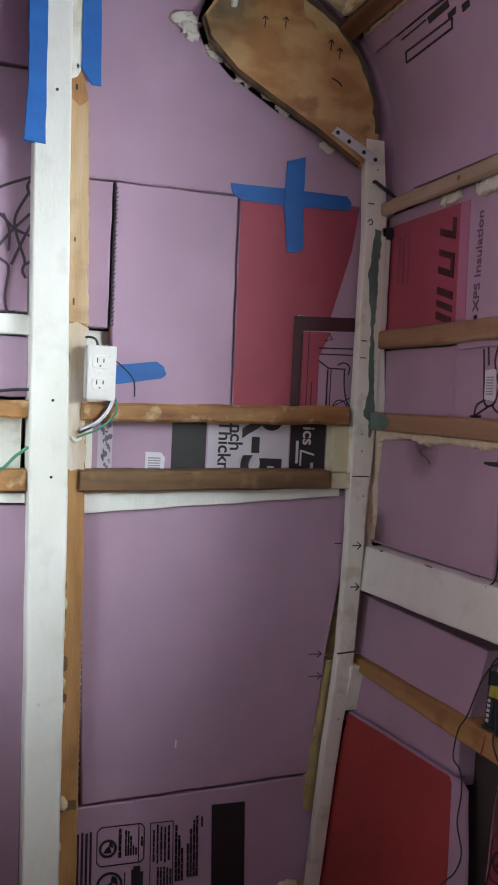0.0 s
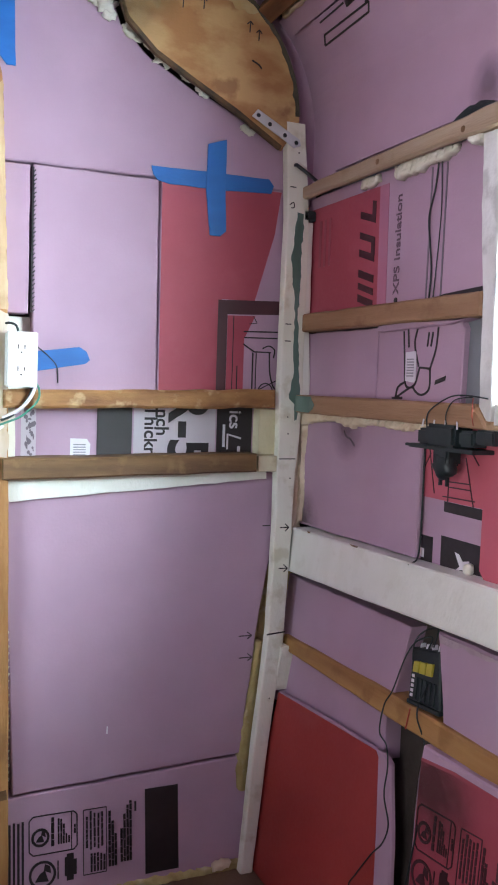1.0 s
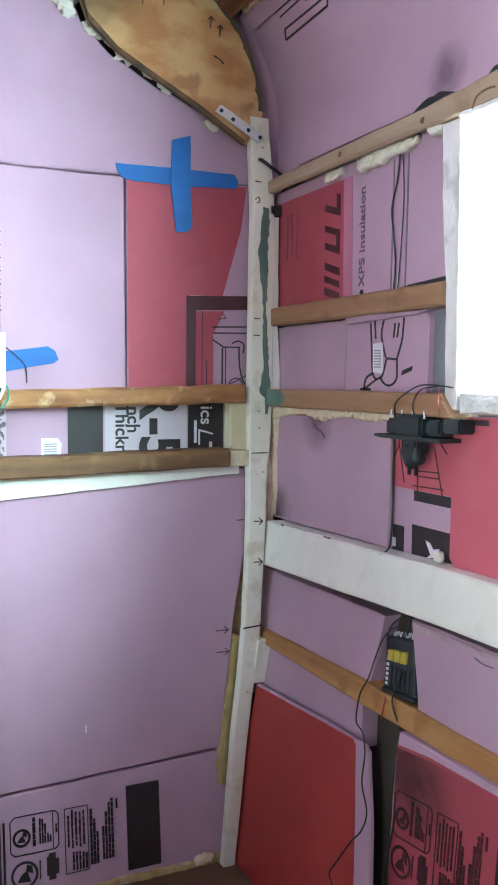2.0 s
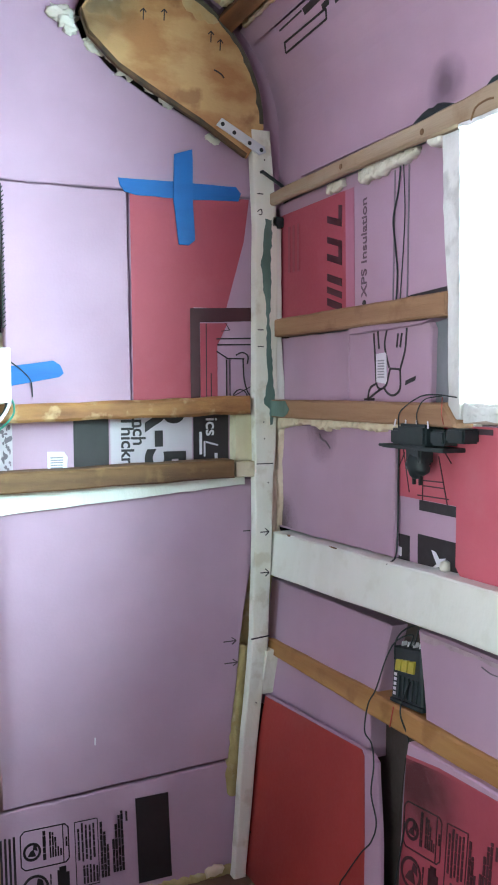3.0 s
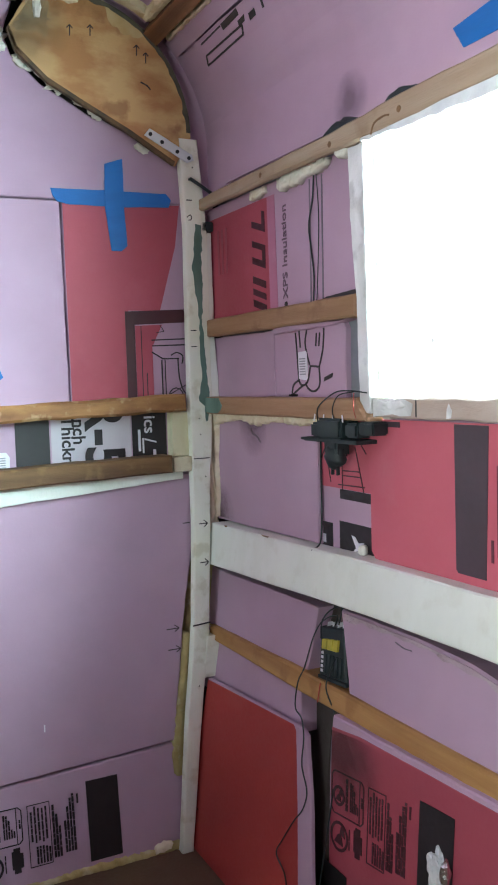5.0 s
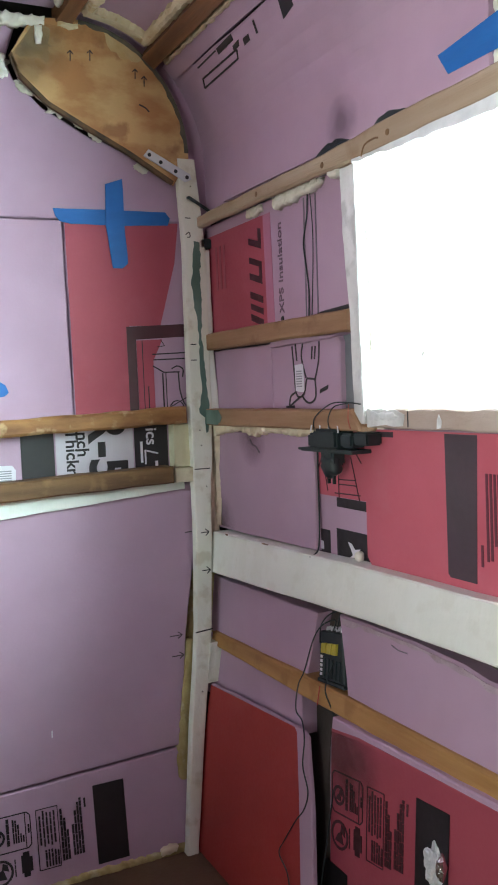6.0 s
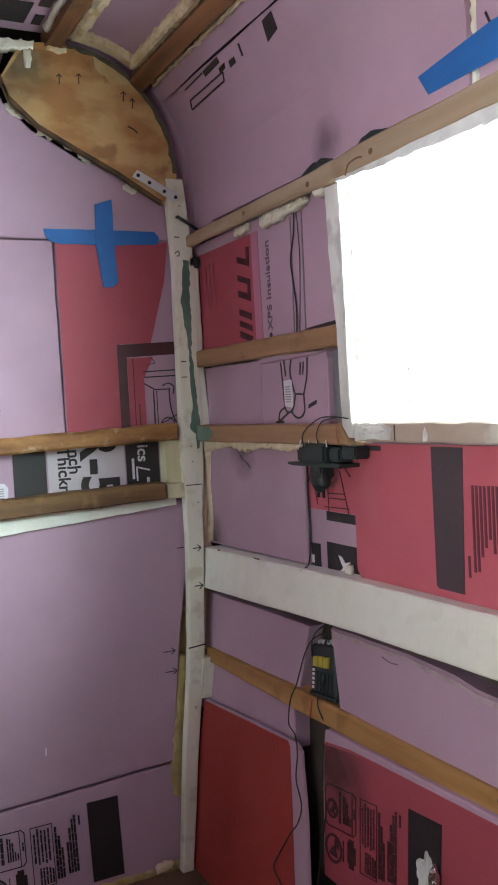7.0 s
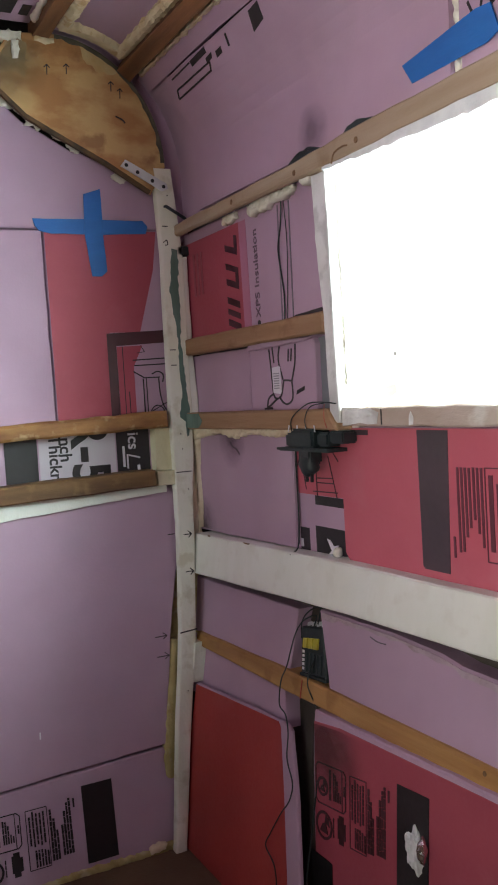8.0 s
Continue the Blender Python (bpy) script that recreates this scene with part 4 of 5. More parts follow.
prints(belt, "pale_film", "a", [[(-0.388, 0.864), (-0.203, 0.864), (-0.203, 1.006), (-0.388, 1.006)]], -0.0203, PALEFILM, "pale printed panel")
lettering(belt, "lettering", "inch", "a", -0.326, 0.957, 0.040, -0.0195, INK, -90, 1.0, 0.0008)
lettering(belt, "lettering", "Thickn", "a", -0.352, 0.934, 0.040, -0.0195, INK, -90, 1.0, 0.0008)
lettering(belt, "lettering", "R-5", "a", -0.270, 0.944, 0.128, -0.0195, INK, -90, 0.94, 0.0032)
lettering(belt, "lettering", "ics /", "a", -0.158, 0.950, 0.040, -0.0185, LABEL, -90, 1.0, 0.0006)
for r in (rect(-0.186, -0.180, 0.90, 0.95), rect(-0.176, -0.172, 0.895, 0.93), rect(-0.15, -0.143, 0.885, 0.902)):
    prints(belt, "small_print", "a", [r], -0.0185, LABEL)
lab = prints(belt, "barcode_label", "a", [[(-0.522, 0.876), (-0.482, 0.876), (-0.480, 0.905), (-0.488, 0.916), (-0.522, 0.917)]], -0.0195, LABEL, "white barcode label")
prints(lab, "barcode", "a", [rect(-0.516, -0.490, 0.882 + 0.0052 * k, 0.8845 + 0.0052 * k) for k in range(5)], -0.0186, BARS)


def instruction_print(parent, wall, u, z, off, ink, s=1.0, rise=0.0, lean=0.0, ruled=True):
    """The printed block of a foam board: ruled columns, a framed pictogram, a seal, ragged columns of text and a black bar. u, z: the frame's upper left."""
    def at(a, b):
        return (u + a * s + lean * b, z + b * s + rise * a)

    def bars(name, items):
        if name == "text_column":
            cut = random.Random(int(abs(items[0][0]) * 10000) + len(items))
            short = []
            for a, b, c, e in items:
                y = b
                while y < e - 0.004:
                    n = min(e, y + cut.uniform(0.008, 0.022))
                    short.append((a + cut.uniform(0, 0.0006), y, c - cut.uniform(0, 0.0006), n))
                    y = n + 0.0013
            items = short
        prints(parent, name, wall, [[at(a, b), at(c, b), at(c, d), at(a, d)] for a, b, c, d in items], off, ink)
    if ruled:
        bars("ruled_column", [(-0.040 + 0.0085 * k, -0.19, -0.0355 + 0.0085 * k, -0.008 + 0.002 * (k % 2)) for k in range(4)])
    ring = [(0.008, 0.0), (0.088, 0.0), (0.095, -0.007), (0.095, -0.068), (0.088, -0.075), (0.008, -0.075), (0.0, -0.067), (0.0, -0.008), (0.008, 0.0)]
    prints(parent, "print_frame", wall, line(wall, [at(*p) for p in ring], 0, 0.0022 * s) + line(wall, [at(0.084, 0), at(0.084, -0.075)], 0, 0.0018 * s), off, ink)
    for cx, cy, r in ((0.022, -0.042, 0.0155), (0.026, -0.114, 0.0245)):
        prints(parent, "print_seal", wall, line(wall, [at(cx + r * math.cos(k * math.pi / 10), cy + r * math.sin(k * math.pi / 10)) for k in range(21)], 0, 0.005 * s) + [[at(cx - r * 0.6, cy - r * 0.5), at(cx + r * 0.5, cy - r * 0.6), at(cx + r * 0.2, cy + r * 0.3), at(cx - r * 0.2, cy + r * 0.1)]] + [[at(cx + r * 0.1, cy + r * 0.3), at(cx + r * 0.7, cy), at(cx + r * 0.6, cy + r * 0.6), at(cx + r * 0.2, cy + r * 0.8)]], off, ink)
    bars("text_column", [(0.043, -0.062, 0.0495, -0.006)])
    bars("text_column", [(0.056 + 0.0052 * k, -0.060, 0.060 + 0.0052 * k, -0.010 - (0, 0.002, 0.012, 0.028, 0.036)[k]) for k in range(5)])
    bars("text_column", [(0.0885, -0.044, 0.0925, -0.026)])
    bars("text_column", [(0.055, -0.128, 0.0585, -0.092)])
    bars("print_block", [(0.070, -0.125, 0.074, -0.088), (0.074, -0.134, 0.088, -0.082), (0.088, -0.124, 0.094, -0.094)])
    prints(parent, "print_frame", wall, line(wall, [at(*p) for p in ((0.108, -0.002), (0.155, -0.002), (0.155, -0.130), (0.108, -0.130), (0.108, -0.002))], 0, 0.0016 * s), off, ink)
    bars("text_column", [(0.113 + 0.0078 * k, -0.078 - 0.004 * (k % 2), 0.1175 + 0.0078 * k, -0.016 + (0, 0.010, 0.006, 0.004, 0.006)[k]) for k in range(5)])
    bars("text_column", [(0.122 + 0.0066 * k, -0.126, 0.1265 + 0.0066 * k, -0.090) for k in range(5)])
    bars("text_column", [(0.159 + 0.0064 * k, -0.122, 0.1645 + 0.0064 * k, -(0.006, 0.032, 0.058)[k]) for k in range(3)])
    bars("text_column", [(0.184 + 0.0064 * k, -0.117, 0.1895 + 0.0064 * k, (-0.050, -0.022, -0.005, 0.003)[k]) for k in range(4)])
    bars("text_column", [(0.214, -0.020, 0.2185, 0.0)])
    if ruled:
        bars("black_bar", [(0.237, -0.151, 0.309, 0.021)])


instruction_print(base_a, "a", -0.609, 0.172, -0.0015, INK)
for z in (0.489, 0.442):
    prints(low_a, "pencil_arrow", "a", line("a", [(-0.157, z), (-0.127, z)], 0, 0.0022) + line("a", [(-0.137, z + 0.008), (-0.126, z), (-0.137, z - 0.007)], 0, 0.0022), 0.0002, INK_SOFT)
prints(low_a, "pencil_mark", "a", line("a", [(-0.096, 0.727), (-0.078, 0.727)], 0, 0.0022), 0.0002, INK)
for k, p in enumerate((
    [(-0.86, 1.40), (-0.829, 1.421), (-0.787, 1.440), (-0.765, 1.448)], [(-0.768, 1.446), (-0.780, 1.432), (-0.778, 1.416), (-0.768, 1.408)],
    [(-0.778, 1.414), (-0.801, 1.368), (-0.798, 1.333), (-0.783, 1.291), (-0.778, 1.278), (-0.76, 1.294)], [(-0.779, 1.28), (-0.785, 1.265), (-0.778, 1.250)],
    [(-0.86, 1.39), (-0.827, 1.366), (-0.80, 1.342), (-0.762, 1.330)], [(-0.762, 1.372), (-0.785, 1.325), (-0.806, 1.274)], [(-0.774, 1.375), (-0.81, 1.335), (-0.84, 1.295)],
    [(-0.86, 1.30), (-0.825, 1.282), (-0.811, 1.266), (-0.816, 1.215), (-0.811, 1.185), (-0.796, 1.183)], [(-0.825, 1.37), (-0.812, 1.34), (-0.812, 1.30)])):
    prints(doodle, "line_print", "a", line("a", smooth2(p), 0, 0.0055), 0.0004 + 0.0004 * k, INK_SOFT, "looping line artwork")

# ---- left bay behind the white post ----
board("filler_board", "a", rect(-1.30, -0.775, 0.872, 0.985), -0.045, -0.010, CREAM, "pale cream filler board between two rails", "board")
board("filler_board", "a", rect(-0.70, -0.635, 0.872, 0.985), -0.045, -0.006, CREAM, "pale cream filler board between two rails", "board")
board("filler_board", "a", rect(-0.665, -0.520, 1.005, 1.160), -0.050, -0.030, WHITE, "pale board in the gap behind the outlet", "board")

# ---- posts: nails, marks, drips ----
def dot(parent, name, wall, u, z, off, r, material, seg=10):
    bm = bmesh.new()
    n = (P(wall, u, z, 1) - P(wall, u, z, 0)).normalized()
    bmesh.ops.create_cone(bm, cap_ends=True, segments=seg, radius1=r, radius2=r * 0.8, depth=0.002, matrix=Matrix.Translation(P(wall, u, z, off)) @ n.to_track_quat("Z", "Y").to_matrix().to_4x4())
    return part(name, bm, material, parent)


for u, z in ((-0.724, 1.016), (-0.722, 0.868), (-0.737, 1.60), (-0.735, 0.44)):
    dot(post_l, "nail_head", "a", u, z, 0.0604, 0.0032, PLASTIC if z > 0.8 else STEEL)
for u, z, h in ((-0.694, 1.10, 0.020), (-0.694, 0.955, 0.018), (-0.697, 1.62, 0.010), (-0.697, 1.66, 0.008)):
    prints(wood_side, "nail_slot", "a", [rect(u - 0.002, u + 0.002, z - h / 2, z + h / 2)], 0.0304, INK)
prints(wood_side, "notch", "a", [[(-0.690, 0.226), (-0.656, 0.228), (-0.657, 0.246), (-0.690, 0.243)]], 0.0302, WOOD_DARK)
foam_bead("a", [(-0.686, 0.258), (-0.682, 0.246), (-0.682, 0.232)], 0.033, 0.011, SPRAY, "yellow foam blob on the stud", 21)
foam_bead("a", [(-0.685, 0.945), (-0.676, 0.938), (-0.664, 0.944)], 0.030, 0.006, SPRAY_WHITE, "splintered white filler on the stud", 22)
for k, z in enumerate((0.62, 0.56, 0.47, 0.42, 0.16)):
    foam_bead("a", [(-0.690, z + 0.012), (-0.688, z), (-0.690, z - 0.012)], 0.031, 0.0055, SPRAY, "small yellow foam drip beside the post", 30 + k)
bm = bmesh.new()
for k in range(22):
    z = 0.25 + 0.0135 * k
    bead(bm, "a", [(-0.652, z), (-0.649, z + 0.002), (-0.647, z + 0.004)], 0.000, 0.0024, k, 0.003)
tagged(part("foam_crumb_row", bm, SPRAY_WHITE), "row of whitish foam crumbs beside the stud", "spray foam", kind="stuff")
for u, z in ((-0.056, 0.727), (-0.061, 0.638)):
    prints(corner, "pencil_mark", "a", line("a", [(u - 0.012, z), (u + 0.008, z)], 0, 0.0022) + line("a", [(u, z + 0.008), (u + 0.009, z), (u, z - 0.008)], 0, 0.0022), 0.0325, INK)
prints(corner, "pencil_mark", "a", line("a", smooth2([(-0.066, 1.432), (-0.057, 1.438), (-0.055, 1.428), (-0.062, 1.426)]), 0, 0.002), 0.0325, INK)
for u0, u1, z in ((-0.070, -0.030, 0.878), (-0.066, -0.052, 1.175), (-0.066, -0.052, 1.138), (-0.066, -0.052, 1.471)):
    prints(corner, "pencil_mark", "a", line("a", [(u0, z), (u1, z)], 0, 0.0022), 0.0325, INK)
prints(corner, "knife_cut", "a", line("a", [(-0.104, 0.497), (-0.060, 0.500)], 0, 0.003), 0.0325, INK)
for u, z in ((-0.048, 1.545), (-0.052, 0.971), (-0.050, 0.934), (-0.042, 0.835), (-0.130, 0.09), (-0.10, 0.36)):
    dot(corner, "nail_head", "a", u, z, 0.0325, 0.0017, INK)
bm = bmesh.new()
slab(bm, "a", rough([(-0.046, 1.418), (-0.032, 1.416), (-0.031, 1.38), (-0.035, 1.32), (-0.033, 1.25), (-0.037, 1.197), (-0.031, 1.10), (-0.025, 1.022), (-0.031, 0.966), (-0.036, 0.963), (-0.037, 1.00), (-0.050, 1.012), (-0.051, 1.022), (-0.042, 1.06), (-0.045, 1.12), (-0.043, 1.20), (-0.052, 1.27), (-0.058, 1.325), (-0.053, 1.34), (-0.050, 1.38)], 0.009, 0.002, 6), 0.030, 0.0332, 0)
part("green_stripe", bm, GREEN, corner, "dull green paint stripe")
bat = board("corner_batten", "a", [(-0.030, 1.00), (0.004, 1.00), (0.003, 1.06), (-0.004, 1.16), (-0.004, 1.40), (-0.030, 1.40)], -0.02, 0.029, WHITE, "white painted batten beside the corner post", "batten", bevel=0.003, amp=0.001)
bm = box(bmesh.new(), (-0.030, -0.032, 1.402), (0.0, -0.002, 1.425), 0.002)
tagged(part("rail_bracket", bm, PLASTIC), "small dark bracket behind the corner post", "bracket")
bm = tube(bmesh.new(), [P("a", -0.056, 1.518, 0.030), P("a", -0.056, 1.518, 0.038), P("a", -0.030, 1.500, 0.045), P("a", -0.004, 1.487, 0.040)], 0.004, 8)
tagged(part("bent_nail", bm, PLASTIC, smooth=True), "bent black nail driven into the corner post", "nail")
ragged_foam("a", [(-0.114, 0.475), (-0.100, 0.475), (-0.105, 0.42), (-0.118, 0.32), (-0.134, 0.22), (-0.142, 0.16), (-0.162, 0.16), (-0.168, 0.20), (-0.160, 0.245), (-0.148, 0.30), (-0.131, 0.39)], -0.03, 0.004, SPRAY_OLD, "dull yellow foam seam beside the corner post", 41, 0.003)
ragged_foam("a", [(-0.67, -0.004), (-0.15, -0.004), (-0.15, 0.016), (-0.25, 0.010), (-0.36, 0.013), (-0.47, 0.007), (-0.58, 0.011), (-0.67, 0.008)], -0.02, 0.008, SPRAY_OLD, "dirty yellow foam seam along the floor", 42, 0.003)
ragged_foam("a", [(-0.228, 0.004), (-0.190, 0.006), (-0.186, 0.020), (-0.205, 0.024), (-0.226, 0.016)], -0.01, 0.014, SPRAY_CREAM, "pale foam lump on the floor joint", 43, 0.003)
ragged_foam("a", [(-0.070, 0.69), (-0.004, 0.69), (-0.004, 0.99), (-0.056, 0.99)], -0.03, 0.006, SPRAY_CREAM, "pale cream foam packed behind the corner post", 44, 0.002)
board("insulation_panel", "a", [(-0.134, 0.36), (-0.02, 0.36), (-0.006, 0.635), (-0.084, 0.635)], -0.04, -0.026, SPRAY_OLD, "dirty yellowed foam strip behind the corner post", "foam board", "insulation boards")
board("stud_block", "b", [(0.03, 0.365), (0.085, 0.375), (0.085, 0.47), (0.03, 0.468)], -0.03, 0.030, CREAM, "cream painted block beneath the golden rail", "timber block")

# ---- outlet ----
outlet = tagged(new("electrical_outlet"), "surface mounted white duplex outlet in a metal box", "outlet")
bm = box(bmesh.new(), (-0.663, -0.068, 1.020), (-0.606, -0.028, 1.126), 0.003)
part("box", bm, STEEL, outlet, "grey metal box")
bm = box(bmesh.new(), (-0.6625, -0.0705, 1.0215), (-0.6065, -0.0675, 1.1255), 0.0012)
plate = part("cover_plate", bm, IVORY, outlet)
for zc in (1.094, 1.052):
    bm = bmesh.new()
    pts = [(-0.6375 + 0.0165 * math.cos(a * math.pi / 12), zc + max(-0.0125, min(0.0125, 0.0165 * math.sin(a * math.pi / 12)))) for a in range(24)]
    slab(bm, "a", pts, 0.070, 0.0722, 0.0006)
    rec = part("receptacle", bm, IVORY, outlet)
    for du, h in ((-0.0062, 0.009), (0.0062, 0.0075)):
        prints(rec, "slot", "a", [rect(-0.6375 + du - 0.001, -0.6375 + du + 0.001, zc - h / 2 + 0.003, zc + h / 2 + 0.003)], 0.0722, INK)
    dot(rec, "ground_hole", "a", -0.6375, zc - 0.0078, 0.0718, 0.0021, INK)
dot(outlet, "screw", "a", -0.6375, 1.073, 0.0708, 0.003, STEEL)
W = lambda u, z, o: tuple(P("a", u, z, o))
cable("wire", [W(-0.640, 1.124, 0.05), W(-0.644, 1.138, 0.045), W(-0.655, 1.143, 0.036), W(-0.670, 1.140, 0.02)], 0.0025, PLASTIC, "short black wire looping above the outlet")
cable("wire", [W(-0.607, 1.104, 0.040), W(-0.598, 1.100, 0.016), W(-0.580, 1.088, 0.005), W(-0.560, 1.068, 0.004), W(-0.555, 1.052, 0.003), W(-0.554, 1.030, 0.001)], 0.0013, PLASTIC, "thin black wire beside the outlet")
cable("wire", [W(-0.606, 1.03, 0.05), W(-0.612, 1.008, 0.052), W(-0.627, 0.986, 0.052), W(-0.645, 0.970, 0.048), W(-0.665, 0.960, 0.036)], 0.0035, LABEL, "white cable curving under the outlet")
cable("wire", [W(-0.611, 1.025, 0.05), W(-0.618, 1.003, 0.050), W(-0.634, 0.980, 0.050), W(-0.650, 0.965, 0.046), W(-0.668, 0.955, 0.034)], 0.0028, PLASTIC, "black cable curving under the outlet")
cable("wire", [W(-0.607, 1.03, 0.055), W(-0.600, 1.015, 0.056), W(-0.603, 0.993, 0.052), W(-0.63, 0.965, 0.045), W(-0.655, 0.952, 0.034), W(-0.672, 0.945, 0.03)], 0.0022, TEAL, "green ground wire curving under the outlet")
cable("wire", [W(-0.765, 0.925, 0.05), W(-0.79, 0.905, 0.045), W(-0.816, 0.880, 0.042), W(-0.87, 0.865, 0.042)], 0.003, TEAL, "green cable crossing behind the white post")
cable("wire", [W(-0.765, 1.034, 0.03), W(-0.79, 1.033, 0.015), W(-0.83, 1.028, 0.02), W(-0.9, 1.02, 0.02)], 0.003, PLASTIC, "dark cable above the rail")

# ---- side wall: prints ----
prints(b1, "red_film", "b", [[(-0.02, 1.195), (0.300, 1.195), (0.296, 1.43), (-0.02, 1.43)]], -0.0018, RED, "red printed film")
prints(b1, "faded_film", "b", [[(0.300, 1.195), (0.332, 1.195), (0.328, 1.43), (0.296, 1.43)]], -0.0018, PINKFILM, "fading pink film")
for s0, w in ((1.197, 0.015), (1.222, 0.013), (1.246, 0.015), (1.287, 0.014), (1.322, 0.013), (1.362, 0.014)):
    prints(b1, "brand_block", "b", [[(0.284, s0), (0.284, s0 + w), (0.226, s0 + w + 0.017), (0.226, s0 + 0.017)]], -0.0008, INK_DARKRED)
for s0, s1 in ((1.296, 1.330), (1.372, 1.404)):
    prints(b1, "brand_block", "b", [[(0.285, s0), (0.285, s1), (0.272, s1 + 0.003), (0.272, s0 + 0.003)]], -0.0004, INK_DARKRED)
prints(b1, "ruled_column", "b", [rect(0.050 + 0.022 * k, 0.061 + 0.021 * k, 1.30, 1.40) for k in range(3)], -0.0008, INK_FAINT)
lettering(b1, "lettering", "XPS Insulation", "b", 0.366, 1.310, 0.0265, -0.0018, INK_MUTED, 90, 1.20, 0.0003)
dot(b1, "print_mark", "b", 0.366, 1.206, -0.0012, 0.006, INK)
prints(b1, "blurred_print", "b", [[(0.462, 1.20), (0.466, 1.20), (0.470, 1.43), (0.466, 1.43)], [(0.506, 1.20), (0.510, 1.20), (0.514, 1.43), (0.510, 1.43)]], -0.0018, INK_GREY)
prints(b1, "seam_gap", "b", [[(0.47, 1.196), (0.655, 1.196), (0.655, 1.212), (0.52, 1.206)]], -0.0016, INK)
Wb = lambda u, z, o: tuple(P("b", u, z, o))
cable("cable", [Wb(0.497, 1.436, 0.006), Wb(0.487, 1.39, 0.004), Wb(0.470, 1.345, 0.003), Wb(0.476, 1.30, 0.003), Wb(0.484, 1.25, 0.003), Wb(0.482, 1.20, 0.004)], 0.0016, PLASTIC, "thin black cable down the foam board")
cable("cable", [Wb(0.505, 1.436, 0.006), Wb(0.506, 1.36, 0.003), Wb(0.502, 1.29, 0.003), Wb(0.494, 1.20, 0.004)], 0.0010, PLASTIC, "thin black cable down the foam board")
prints(b2, "line_drawing", "b", sum([line("b", smooth2([(a - 0.016, b - 0.008) for a, b in p]), 0, 0.004) for p in ([(0.418, 1.155), (0.424, 1.10), (0.428, 1.062), (0.440, 1.052), (0.460, 1.058), (0.472, 1.085), (0.478, 1.088), (0.505, 1.086)], [(0.428, 1.062), (0.405, 1.052), (0.398, 1.030)], [(0.398, 1.032), (0.430, 1.046), (0.445, 1.052)],
    [(0.505, 1.086), (0.506, 1.055), (0.495, 1.043), (0.478, 1.040), (0.462, 1.046), (0.452, 1.056)], [(0.470, 1.09), (0.455, 1.13), (0.462, 1.158)], [(0.505, 1.086), (0.520, 1.12), (0.525, 1.158)], [(0.432, 1.158), (0.436, 1.125)], [(0.498, 1.150), (0.494, 1.125)], [(0.510, 1.150), (0.505, 1.125)])], [])
    + [[(0.505, 1.050), (0.535, 1.058), (0.537, 1.066), (0.507, 1.058)], [(0.37, 1.022), (0.405, 1.022), (0.405, 1.027), (0.37, 1.026)]], -0.0006, INK)
lab = prints(b2, "barcode_label", "b", [[(0.414, 1.056), (0.443, 1.053), (0.448, 1.058), (0.446, 1.107), (0.442, 1.110), (0.412, 1.108)]], 0.0002, LABEL, "white barcode label")
prints(lab, "barcode", "b", [rect(0.419, 0.440, 1.064 + 0.005 * k, 1.0665 + 0.005 * k) for k in range(7)], 0.0011, BARS)
prints(b3, "red_film", "b", [rect(0.432, 0.664, 0.851, 0.988)], -0.0118, RED_GLARE, "red printed film")
prints(b3, "line_drawing", "b", sum([line("b", [(a - 0.03, b) for a, b in p], 0, 0.0022) for p in ([(0.51, 0.96), (0.535, 0.86)], [(0.575, 0.94), (0.575, 0.85)], [(0.62, 0.93), (0.645, 0.85)], [(0.575, 0.885), (0.635, 0.887)], [(0.575, 0.876), (0.635, 0.877)], [(0.56, 0.858), (0.648, 0.860)], [(0.625, 0.95), (0.655, 0.92)], [(0.50, 0.90), (0.52, 0.93)])], []), -0.0108, INK_DARKRED)
prints(b3, "black_bar", "b", [rect(0.535, 0.655, 0.832, 0.850)], -0.0118, INK)
prints(b3, "black_bar", "b", [rect(0.452, 0.506, 0.727, 0.782)], -0.0118, INK)
prints(b3, "black_bar", "b", [rect(0.531, 0.655, 0.727, 0.790)], -0.0118, INK)
prints(b3, "white_print", "b", [[(0.572, 0.736), (0.587, 0.746), (0.572, 0.768), (0.584, 0.766), (0.594, 0.756), (0.612, 0.760), (0.604, 0.746), (0.617, 0.736), (0.594, 0.742)]], -0.0108, LABEL)
prints(b3, "white_print", "b", [rect(0.470, 0.482, 0.742, 0.758)], -0.0108, LABEL)
foam_bead("b", [(0.618, 0.742), (0.626, 0.750), (0.630, 0.758)], 0.0, 0.008, SPRAY_WHITE, "torn whitish foam crumb", 51)
prints(b4, "red_film", "b", [[(0.670, 0.736), (1.89, 0.738), (1.89, 0.987), (0.655, 0.984), (0.653, 0.754)]], 0.0002, RED_GLARE, "red printed film")
prints(b4, "black_bar", "b", [[(0.879, 0.762), (0.884, 0.757), (0.945, 0.757), (0.953, 0.982), (0.878, 0.982)]], 0.0012, INK_SOFT, "dark printed bar")
prints(b4, "black_bar", "b", [rect(0.654, 0.742, 0.972, 0.981)], 0.0012, INK_SOFT)
for k in range(4):
    prints(b4, "text_column", "b", [rect(0.969 + 0.0085 * k, 0.974 + 0.0085 * k, 0.795 + (0, 0.002, 0.025, 0.04)[k], 0.926)], 0.0012, INK_RED)
for k in range(3):
    prints(b4, "text_column", "b", [rect(1.004 + 0.0085 * k, 1.009 + 0.0085 * k, 0.848 - 0.02 * k, 0.927)], 0.0012, INK_RED)
prints(b4, "text_column", "b", [rect(0.956, 0.961, 0.785, 0.818)], 0.0012, INK_RED)
